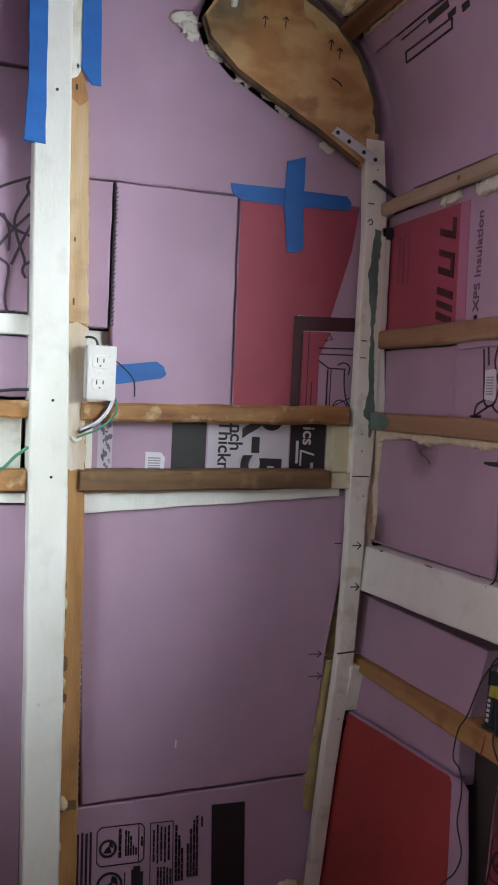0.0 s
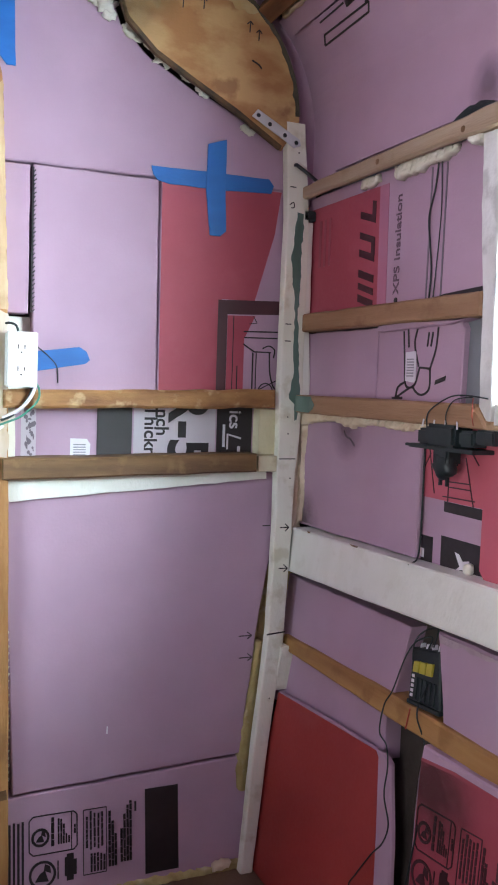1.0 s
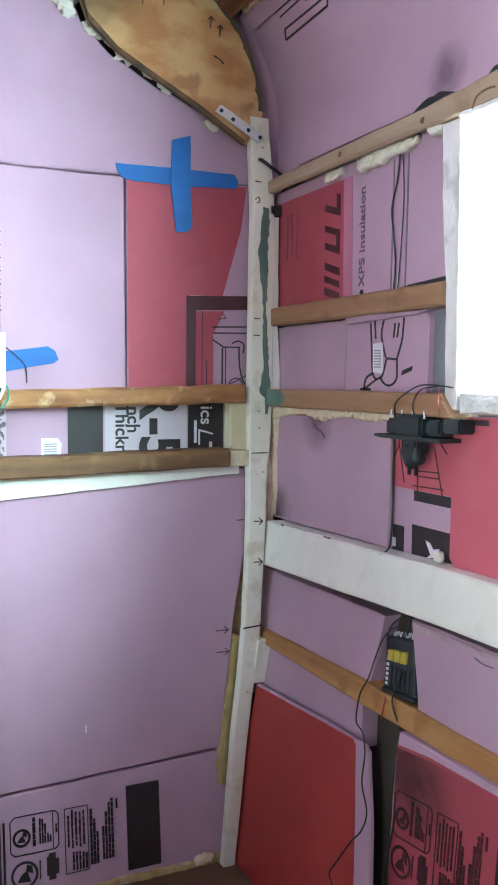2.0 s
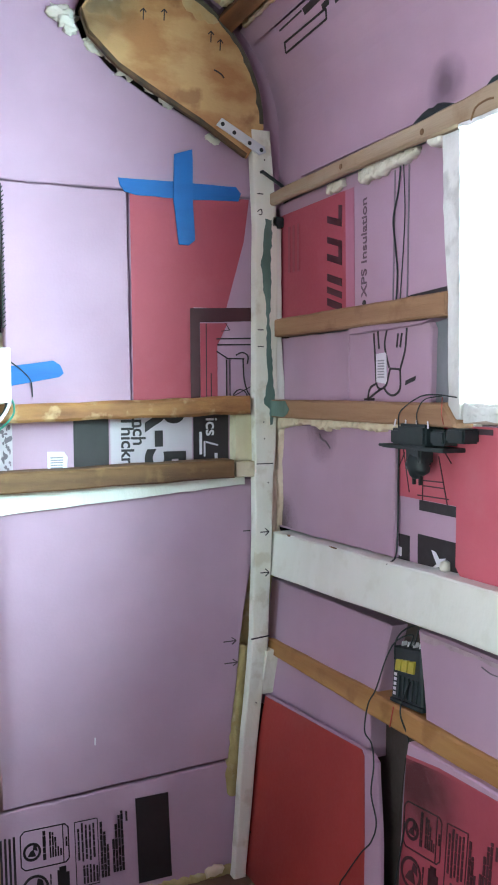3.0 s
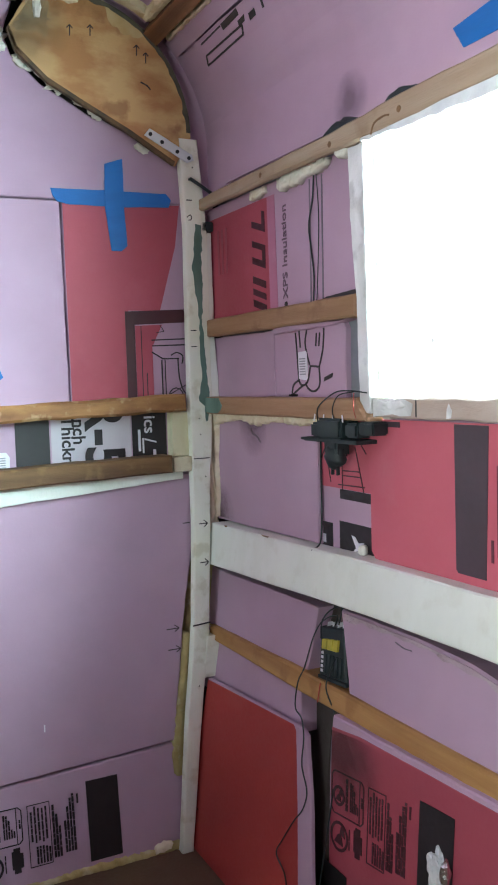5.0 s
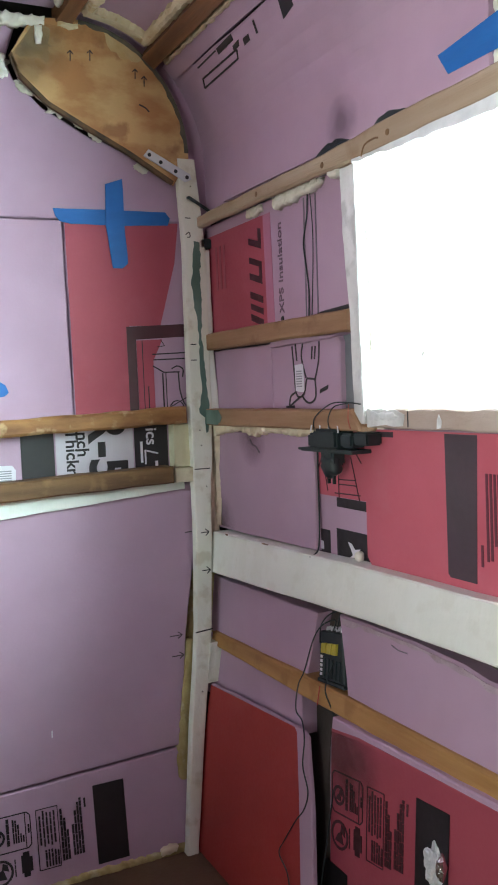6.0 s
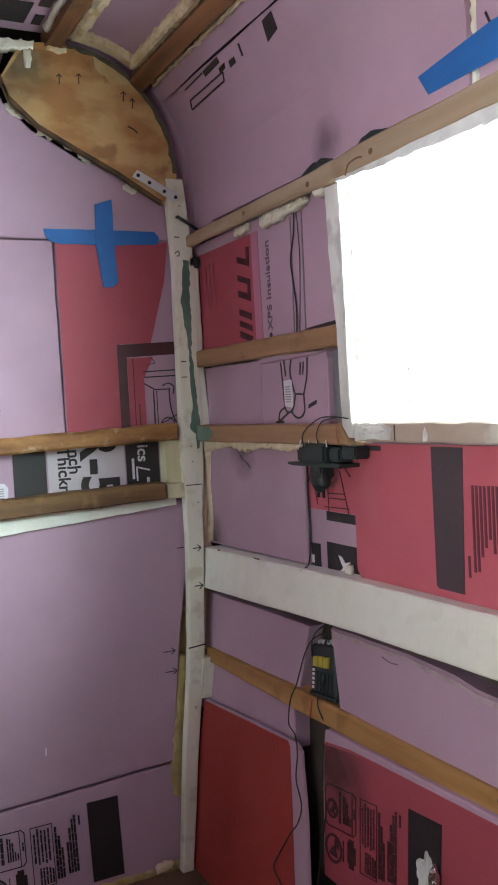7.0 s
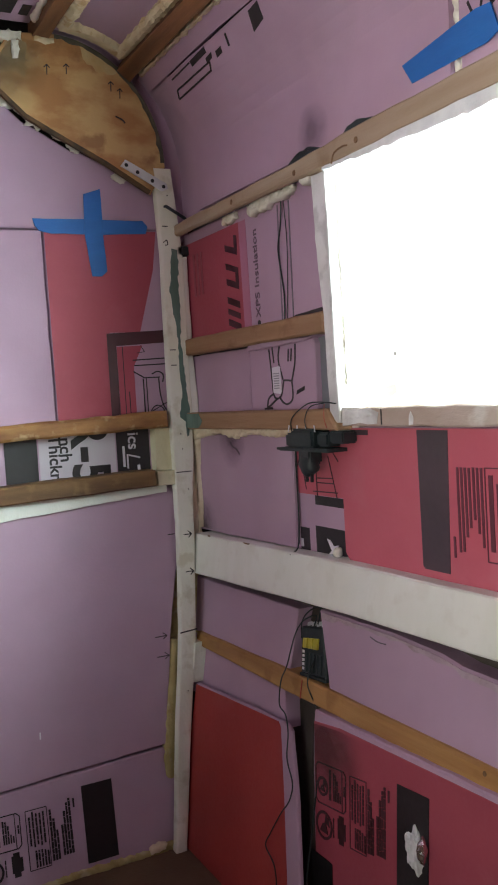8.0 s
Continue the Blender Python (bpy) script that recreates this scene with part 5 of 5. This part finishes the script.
prints(b4, "print_frame", "b", line("b", [(1.031, 0.927), (1.18, 0.930), (1.18, 0.790), (1.031, 0.788), (1.031, 0.927)], 0, 0.002), 0.0012, INK_RED)
for k in range(8):
    prints(b4, "text_column", "b", [rect(1.038 + 0.016 * k, 1.047 + 0.016 * k, 0.804 + 0.01 * (k % 3), 0.917 - 0.012 * (k % 2))], 0.0012, INK_RED)
prints(b6, "red_film", "d", [[(0.575, -0.014), (1.89, -0.014), (1.89, 0.488), (1.06, 0.465), (0.861, 0.457), (0.700, 0.450), (0.613, 0.438)]], 0.0002, RED, "red printed film")
instruction_print(b6, "d", 0.611, 0.361, 0.0012, INK_DARKRED, 1.06, 0.13, 0.09, False)
prints(b6, "black_bar", "d", [[(0.845, 0.16), (0.925, 0.16), (0.947, 0.417), (0.866, 0.411)]], 0.0020, INK)
prints(b6, "black_bar", "d", [[(0.574, 0.04), (0.640, 0.04), (0.650, 0.178), (0.576, 0.178)]], 0.0020, INK)
prints(b6, "black_bar", "d", [rect(0.680, 0.70, 0.09, 0.15)], 0.0020, INK)
prints(rail3, "green_paint", "b", [[(0.034, 0.985), (0.098, 0.984), (0.116, 0.992), (0.124, 1.002), (0.112, 1.012), (0.106, 1.019), (0.034, 1.019)]], 0.0352, GREEN, "dull green painted end", 0.0015)

# ---- side wall: foam, hardware ----
ragged_foam("b", [(0.02, 0.984), (0.52, 0.984), (0.50, 0.972), (0.42, 0.966), (0.33, 0.972), (0.24, 0.960), (0.16, 0.970), (0.09, 0.966), (0.02, 0.950)], -0.02, 0.014, SPRAY_CREAM, "cream spray foam squeezed beneath the rail", 61)
ragged_foam("b", [(-0.004, 0.735), (0.020, 0.735), (0.026, 0.80), (0.020, 0.87), (0.030, 0.93), (0.028, 0.983), (-0.004, 0.983)], -0.03, 0.012, SPRAY_CREAM, "cream spray foam filling the corner joint", 62, 0.002)
ragged_foam("b", [(0.365, 1.452), (0.365, 1.432), (0.385, 1.424), (0.41, 1.430), (0.44, 1.426), (0.47, 1.433), (0.51, 1.430), (0.545, 1.440), (0.55, 1.452)], -0.002, 0.014, SPRAY_WHITE, "thick white spray foam below the top rail", 63, 0.004)
ragged_foam("b", [(0.604, 1.456), (0.602, 1.440), (0.612, 1.432), (0.630, 1.433), (0.640, 1.442), (0.638, 1.456)], -0.002, 0.028, SPRAY_WHITE, "round white foam blob beside the window", 64, 0.002)
ragged_foam("b", [(0.235, 1.452), (0.235, 1.434), (0.275, 1.432), (0.30, 1.438), (0.30, 1.452)], -0.002, 0.010, SPRAY_WHITE, "small white foam scrap below the top rail", 66, 0.003)
foam_bead("b", [(WY0 + 0.003, 1.03), (WY0 + 0.001, 1.12), (WY0 + 0.002, 1.24), (WY0 + 0.0, 1.34), (WY0 + 0.001, 1.435)], 0.004, 0.004, SPRAY_WHITE, "white ragged filler along the window jamb", 65)
prints(sill, "flaking_paint", "b", [[(0.698, 0.990), (0.752, 0.996), (0.80, 0.993), (0.806, 1.012), (0.78, 1.020), (0.698, 1.021)], [(0.886, 0.991), (0.896, 0.993), (0.898, 1.003), (0.892, 1.014), (0.888, 1.006)]], 0.0222, JAMB, "flaking white paint", 0.003)
ragged_foam("b", [(0.70, 1.004), (0.73, 0.999), (0.77, 1.003), (0.79, 1.010), (0.775, 1.019), (0.74, 1.017), (0.71, 1.020)], 0.018, 0.0245, JAMB, "flaking white filler at the sill's corner", 67, 0.003)
prints(sill, "joint_gap", "b", [rect(0.812, 0.8145, 0.992, 1.018)], 0.0222, INK)

# black lamp holder beneath the middle rail
lampo = tagged(new("junction_fitting"), "black plastic fitting with a round knob below the rail", "electrical fitting")
def bbox(u0, u1, z0, z1, o0, o1, bev=0.002):
    return box(bmesh.new(), (-o1, -u1, z0), (-o0, -u0, z1), bev)
part("body", bbox(0.545, 0.625, 0.948, 0.985, 0.002, 0.044, 0.005), PLASTIC, lampo)
part("end_block", bbox(0.512, 0.543, 0.948, 0.976, 0.002, 0.036, 0.004), PLASTIC, lampo)
part("end_block", bbox(0.627, 0.665, 0.952, 0.978, 0.002, 0.036, 0.004), PLASTIC, lampo)
part("mounting_plate", bbox(0.500, 0.676, 0.942, 0.949, 0.0, 0.044, 0.001), PLASTIC, lampo)
part("side_box", bbox(0.667, 0.712, 0.958, 0.981, 0.002, 0.034, 0.003), PLASTIC, lampo)
part("lever", bbox(0.482, 0.51, 0.943, 0.948, 0.034, 0.040, 0.001), PLASTIC, lampo)
bm = bmesh.new()
bmesh.ops.create_uvsphere(bm, u_segments=18, v_segments=12, radius=0.0235)
for v in bm.verts:
    a = math.atan2(v.co.z, v.co.y)
    v.co *= 1 + 0.09 * math.cos(5 * a + 0.6) * min(1.0, math.hypot(v.co.y, v.co.z) / 0.015)
    v.co = Vector((v.co.x * 0.75, v.co.y * 1.05, v.co.z))
    v.co += Vector((-0.032, -0.591, 0.918))
part("knob", bm, PLASTIC, lampo, smooth=True)
part("stem", bbox(0.570, 0.612, 0.918, 0.946, 0.014, 0.044, 0.004), PLASTIC, lampo)
for k, du in enumerate((-0.010, 0.008)):
    part("prong", bbox(0.590 + du, 0.594 + du, 0.884, 0.900, 0.030, 0.036, 0.0005), PLASTIC, lampo)
for k in range(4):
    prints(lampo, "cable_tag", "b", [[(0.525 + 0.034 * k, 0.979), (0.529 + 0.034 * k, 0.979), (0.533 + 0.032 * k, 0.991), (0.530 + 0.032 * k, 0.992)]], 0.036 + 0.001 * k, LABEL)
cable("wire", [Wb(0.54, 0.978, 0.036), Wb(0.556, 1.005, 0.044), Wb(0.61, 1.030, 0.044), Wb(0.65, 1.034, 0.040), Wb(0.69, 1.030, 0.03)], 0.0012, PLASTIC, "thin black wire arching over the rail")
cable("wire", [Wb(0.60, 0.985, 0.040), Wb(0.606, 1.005, 0.045), Wb(0.625, 1.026, 0.044), Wb(0.66, 1.032, 0.036)], 0.0010, PLASTIC, "thin black wire arching over the rail")
cable("wire", [Wb(0.665, 0.987, 0.036), Wb(0.672, 1.005, 0.045), Wb(0.664, 1.03, 0.038)], 0.0007, REDWIRE, "thin red wire over the rail")
cable("cable", [Wb(0.478, 0.95, -0.006), Wb(0.477, 0.88, -0.006), Wb(0.480, 0.82, -0.004), Wb(0.484, 0.77, 0.0), Wb(0.492, 0.742, 0.01), Wb(0.496, 0.732, 0.03)], 0.0017, PLASTIC, "black cable down the board's edge")

# charge controller on the golden rail
ctl = tagged(new("charge_controller"), "small black charge controller with yellow terminals", "controller")
bm = bmesh.new()
slab(bm, "b", [(0.522, 0.503), (0.612, 0.510), (0.586, 0.600), (0.510, 0.589)], -0.03, 0.0, 0.003)
part("body", bm, PLASTIC, ctl)
bm = bmesh.new()
slab(bm, "b", [(0.524, 0.497), (0.616, 0.504), (0.614, 0.511), (0.522, 0.503)], -0.03, 0.003, 0.001)
part("heat_sink", bm, PLASTIC, ctl)
for k in range(3):
    bm = bmesh.new()
    slab(bm, "b", [(0.527 + 0.0185 * k, 0.552 + 0.002 * k), (0.542 + 0.0185 * k, 0.554 + 0.002 * k), (0.541 + 0.0185 * k, 0.573 + 0.003 * k), (0.526 + 0.0185 * k, 0.570 + 0.003 * k)], -0.002, 0.005, 0.001)
    part("terminal", bm, YELLOW, ctl, "yellow terminal")
for k in range(5):
    prints(ctl, "small_print", "b", [[(0.522 + 0.001 * k, 0.546 - 0.008 * k), (0.529 + 0.001 * k, 0.547 - 0.008 * k), (0.530 + 0.001 * k, 0.542 - 0.008 * k), (0.523 + 0.001 * k, 0.541 - 0.008 * k)]], 0.0003, LABEL)
for k in range(4):
    bm = bmesh.new()
    slab(bm, "b", rect(0.519 + 0.017 * k, 0.5215 + 0.017 * k, 0.588 + 0.003 * k, 0.598 + 0.003 * k), -0.018, -0.008, 0.0005)
    part("pin", bm, LABEL, ctl)
for k in range(5):
    bm = bmesh.new()
    slab(bm, "b", [(0.540 + 0.013 * k, 0.510 + 0.001 * k), (0.545 + 0.013 * k, 0.510 + 0.001 * k), (0.541 + 0.013 * k, 0.545 + 0.001 * k), (0.536 + 0.013 * k, 0.545 + 0.001 * k)], -0.002, 0.003, 0.0005)
    part("cooling_fin", bm, PLASTIC, ctl)
prints(b3, "shadow_gap", "b", [rect(0.49, 0.664, 0.732, 0.736)], -0.011, INK)
cable("cable", [Wb(0.552, 0.594, -0.010), Wb(0.560, 0.618, -0.008), Wb(0.555, 0.634, -0.01), Wb(0.532, 0.622, 0.0), Wb(0.520, 0.60, 0.006), Wb(0.524, 0.570, 0.006)], 0.0014, PLASTIC, "black cable looping above the controller")
cable("cable", [Wb(0.540, 0.592, -0.010), Wb(0.545, 0.615, -0.01), Wb(0.530, 0.605, 0.01), Wb(0.527, 0.578, 0.025), Wb(0.515, 0.518, 0.030), Wb(0.498, 0.486, 0.030), Wb(0.499, 0.440, 0.030), Wb(0.526, 0.426, 0.030), Wb(0.541, 0.395, 0.030), Wb(0.548, 0.350, 0.032), Wb(0.572, 0.310, 0.030), Wb(0.565, 0.275, 0.030), Wb(0.541, 0.245, 0.030), Wb(0.507, 0.193, 0.030), Wb(0.492, 0.162, 0.030), Wb(0.530, 0.140, 0.030), Wb(0.546, 0.100, 0.030), Wb(0.552, 0.03, 0.034), Wb(0.556, -0.016, 0.04)], 0.0014, PLASTIC, "long black cable hanging down to the floor")
cable("cable", [Wb(0.575, 0.545, 0.004), Wb(0.583, 0.50, 0.022), Wb(0.598, 0.445, 0.004), Wb(0.610, 0.36, 0.0), Wb(0.606, 0.25, -0.002), Wb(0.602, 0.12, 0.0), Wb(0.60, -0.016, 0.0)], 0.0015, PLASTIC, "thin dark cable down the gap")
cable("wire", [Wb(0.560, 0.500, 0.020), Wb(0.556, 0.486, 0.018), Wb(0.552, 0.462, 0.016)], 0.0012, REDWIRE, "thin red wire over the golden rail")
dot(bpy.data.objects["wall_rail.008"], "bolt_hole", "b", 1.056, 0.491, 0.0122, 0.0042, WOOD_DARK)
for u, z in ((0.60, 1.458), (0.34, 1.462), (0.80, 1.462)):
    dot(bpy.data.objects["wall_rail.005"], "knot", "b", u, z, 0.0350, 0.006, WOOD_DARK, 14)
prints(bpy.data.objects["wall_rail.005"], "water_stain", "b", line("b", smooth2([(0.725, 1.442), (0.735, 1.458), (0.76, 1.462), (0.775, 1.460)]), 0, 0.003), 0.0352, WOOD_DARK)

# crumpled plastic wad poking through the lower board
bm = bmesh.new()
bmesh.ops.create_icosphere(bm, subdivisions=4, radius=0.024)
for v in bm.verts:
    n = noise.noise(v.co * 70) + 0.5 * noise.noise(v.co * 160)
    v.co *= 1 + 0.55 * n
    v.co = Vector((v.co.x * 0.4, v.co.y * 0.75, v.co.z * 1.4)) + P("d", 0.908, 0.322, 0.004)
wad = tagged(part("plastic_wad", bm, CRUMPLE), "crumpled white plastic wad stuffed through a hole", "plastic wad")
bm = bmesh.new()
bmesh.ops.create_icosphere(bm, subdivisions=2, radius=0.014)
for v in bm.verts:
    v.co *= 1 + 0.5 * noise.noise(v.co * 150)
    v.co = Vector((v.co.x * 0.6, v.co.y * 0.6, v.co.z * 1.5)) + P("d", 0.938, 0.336, 0.014)
part("foil_scrap", bm, FOIL, wad, "shiny foil scrap")

# window pane with a little grime
pane_bm = box(bmesh.new(), (0.040, -1.40, 0.99), (0.043, -0.575, 1.50))
pane = part("pane", pane_bm, GLASS, win)
pane.visible_shadow = False
prints(win, "grime", "b", [[(0.735, 1.040), (0.765, 1.036), (0.785, 1.046), (0.778, 1.060), (0.752, 1.056), (0.738, 1.050)]], -0.038, GRIME, "faint smear on the pane", 0.002)
prints(win, "grime", "b", line("b", smooth2([(0.855, 1.45), (0.853, 1.41), (0.850, 1.37)]), 0, 0.0018), -0.038, GRIME, "thin thread hanging on the pane")
prints(win, "grime", "b", line("b", smooth2([(0.742, 1.235), (0.738, 1.215), (0.744, 1.195), (0.752, 1.188)]), 0, 0.0014), -0.038, GRIME, "thin curved scratch on the pane")
prints(win, "grime", "b", [[(0.775, 1.108), (0.783, 1.105), (0.786, 1.113), (0.778, 1.117)]], -0.038, GRIME, "small spot on the pane")

# dark knots and bruises along the stud, mould along the gusset's curved edge
for u, z, w, q in ((-0.684, 0.505, 0.006, 0.030), (-0.687, 0.60, 0.004, 0.020), (-0.686, 0.655, 0.003, 0.014), (-0.683, 0.44, 0.004, 0.018), (-0.688, 1.21, 0.002, 0.016), (-0.690, 1.33, 0.002, 0.010)):
    prints(wood_side, "dark_bruise", "a", [[(u + w * math.cos(k * 0.7854) * (1 + 0.25 * (k % 2)), z + q * 0.5 * math.sin(k * 0.7854)) for k in range(8)]], 0.0302, WOOD_DARK, "dark bruise", 0.0008)
rnd = random.Random(17)
ring = []
for k in range(46):
    a = radians(2 + k * 1.9)
    ring.append((a, 0.010 + 0.006 * noise.noise((k * 0.31, 2, 0)) + 0.003 * noise.noise((k * 0.9, 5, 0))))
prints(gusset, "mould_edge", "a", [[(CX + (0.2605 - w) * math.cos(a), CZ + 0.012 + (0.2795 - w) * math.sin(a)), (CX + 0.2605 * math.cos(a), CZ + 0.012 + 0.2795 * math.sin(a)), (CX + 0.2605 * math.cos(c), CZ + 0.012 + 0.2795 * math.sin(c)), (CX + (0.2605 - v) * math.cos(c), CZ + 0.012 + (0.2795 - v) * math.sin(c))] for (a, w), (c, v) in zip(ring, ring[1:])], 0.0316, GREYBLACK, "mouldy dark curved edge")

# dark uneven band on the recessed foam, following the gusset's curve
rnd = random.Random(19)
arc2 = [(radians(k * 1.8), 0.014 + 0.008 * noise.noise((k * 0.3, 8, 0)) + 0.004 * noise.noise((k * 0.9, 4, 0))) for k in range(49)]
corner_strip = [o for o in bpy.data.objects if o.get("label") == "foam strip in the corner behind the gusset"][0]
prints(corner_strip, "grime_arc", "a", [[(CX + 0.258 * math.cos(a), CZ + 0.012 + 0.277 * math.sin(a)), (CX + (0.263 + w) * math.cos(a), CZ + 0.010 + (0.276 + w) * math.sin(a)), (CX + (0.263 + v) * math.cos(c), CZ + 0.010 + (0.276 + v) * math.sin(c)), (CX + 0.258 * math.cos(c), CZ + 0.012 + 0.277 * math.sin(c))] for (a, w), (c, v) in zip(arc2, arc2[1:])], -0.0054, GREYBLACK, "dark band along the gusset")

# scraped and dirty places
rnd = random.Random(23)
crest = [(0.573, 0.634), (0.80, 0.636), (0.93, 0.630), (0.98, 0.622), (1.05, 0.620), (1.12, 0.616), (1.20, 0.618), (1.9, 0.622)]
edge = []
for k in range(60):
    u = 0.585 + 0.02 * k
    (p, v), (q, w) = [(m, n) for m, n in zip(crest, crest[1:]) if m[0] <= u][-1]
    top = v + (w - v) * (u - p) / (q - p) - 0.004
    edge.append((u, top, top - rnd.uniform(0.003, 0.013)))
prints(b_chip, "scraped_edge", "b", [[(a[0], a[2]), (c[0], c[2]), (c[0], c[1]), (a[0], a[1])] for a, c in zip(edge, edge[1:])], 0.0024, SCRAPED, "scraped grey upper edge")
for u, z, w in ((0.745, 0.618, 0.045),):
    prints(b_chip, "scratch", "b", line("b", smooth2([(u, z), (u + w * 0.5, z - 0.004), (u + w, z - 0.003)]), 0, 0.0016), 0.0034, INK_GREY)
prints(b_left, "scratch", "b", line("b", smooth2([(0.196, 0.951), (0.205, 0.940), (0.222, 0.936), (0.240, 0.923)]), 0, 0.0032), 0.0003, INK_GREY, "short curved scratch")
for u, w in ((0.10, 0.016), (0.285, 0.034)):
    z = 0.724 + 0.027 * u
    prints(white_board, "brown_stain", "b", [[(u, z + 0.0005), (u + w, z + 0.001), (u + w * 0.8, z - 0.004), (u + w * 0.3, z - 0.0025)]], 0.0284, WOOD_DARK, "", 0.0006)
prints(low_a, "pale_nick", "a", line("a", [(-0.451, 0.331), (-0.452, 0.316)], 0, 0.0028), 0.0003, LABEL, "small pale nick")
# dark strip over the gusset's lower edge and underside
side = [(-0.452, 1.800), (-0.436, 1.757), (-0.376, 1.702), (-0.300, 1.662), (-0.196, 1.610), (-0.140, 1.577), (-0.092, 1.549)]
bm = bmesh.new()
for p, q in zip(side, side[1:]):
    slab(bm, "a", [(p[0] - 0.0012, p[1] - 0.0022), (q[0] - 0.0012, q[1] - 0.0022), (q[0] + 0.003, q[1] + 0.006), (p[0] + 0.003, p[1] + 0.006)], 0.020, 0.0312, 0)
part("weathered_edge", bm, EDGEPLY, gusset, "dark lower edge")

# added cover: stops outside light showing between sill and red board
bm = bmesh.new()
slab(bm, "b", rough(rect(0.656, 0.712, 0.974, 0.9885), 0.02, 0.001, 2), -0.05, -0.002, 0.001)
part("packing_strip", bm, SILL, win, "added strip closing a light leak below the jamb")


# soft dark patches, each with its own ragged shape
def soft_patch(parent, wall, outline, centre, radius, off, strength, colour):
    """A thin dark sheet that thins out from its middle, broken up by grain."""
    m = bpy.data.materials.new("soft_dark_sheet")
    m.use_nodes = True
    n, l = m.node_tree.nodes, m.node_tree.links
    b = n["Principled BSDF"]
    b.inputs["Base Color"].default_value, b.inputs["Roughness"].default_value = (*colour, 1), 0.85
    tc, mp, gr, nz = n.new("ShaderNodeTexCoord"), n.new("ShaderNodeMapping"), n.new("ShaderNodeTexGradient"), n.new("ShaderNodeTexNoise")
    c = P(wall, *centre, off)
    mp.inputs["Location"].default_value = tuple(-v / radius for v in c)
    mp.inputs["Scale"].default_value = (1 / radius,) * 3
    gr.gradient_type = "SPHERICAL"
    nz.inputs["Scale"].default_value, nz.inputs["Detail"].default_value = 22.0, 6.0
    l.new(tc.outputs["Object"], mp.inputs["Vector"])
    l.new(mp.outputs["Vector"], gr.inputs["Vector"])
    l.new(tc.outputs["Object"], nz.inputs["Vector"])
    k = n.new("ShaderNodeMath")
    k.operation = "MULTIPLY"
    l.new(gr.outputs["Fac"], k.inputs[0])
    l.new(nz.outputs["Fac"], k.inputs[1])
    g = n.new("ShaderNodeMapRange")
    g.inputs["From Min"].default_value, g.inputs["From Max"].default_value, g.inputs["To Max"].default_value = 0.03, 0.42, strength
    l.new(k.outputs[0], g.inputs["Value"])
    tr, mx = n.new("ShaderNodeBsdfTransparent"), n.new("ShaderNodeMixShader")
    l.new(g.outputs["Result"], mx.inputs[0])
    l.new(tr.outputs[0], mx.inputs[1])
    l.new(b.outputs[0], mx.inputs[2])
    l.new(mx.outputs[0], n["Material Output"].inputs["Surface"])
    bm = bmesh.new()
    bm.faces.new([bm.verts.new(P(wall, u, z, off)) for u, z in outline])
    return part("grime_patch", bm, m, parent, "soft dark patch")


# darker towards the red board's upper left, below the golden rail
soft_patch(b6, "d", [(0.585, 0.26), (0.80, 0.26), (0.80, 0.450), (0.70, 0.446), (0.613, 0.434)], (0.655, 0.405), 0.13, 0.0034, 0.55, (0.06, 0.045, 0.045))
# smudge round the curved scratch
soft_patch(b_left, "b", [(0.14, 0.89), (0.27, 0.89), (0.27, 0.968), (0.14, 0.967)], (0.205, 0.955), 0.075, 0.0016, 0.45, (0.16, 0.10, 0.13))
# darker towards the board's lower corner
soft_patch(b_left, "b", [(0.012, 0.735), (0.12, 0.735), (0.12, 0.84), (0.012, 0.84)], (0.02, 0.735), 0.09, 0.0016, 0.6, (0.10, 0.07, 0.06))
# darker patch on the cove above the window rail
soft_patch(cove_main, "c", [(0.53, -19.5), (0.72, -19.5), (0.72, -4.0), (0.53, -4.0)], (0.625, -14.0), 0.060, 0.0016, 0.42, (0.11, 0.08, 0.13))
# grime on the gusset's left end
soft_patch(gusset, "a", [(-0.446, 1.76), (-0.33, 1.70), (-0.30, 1.87), (-0.395, 1.874), (-0.448, 1.80)], (-0.42, 1.815), 0.11, 0.0312, 0.5, (0.15, 0.12, 0.07))
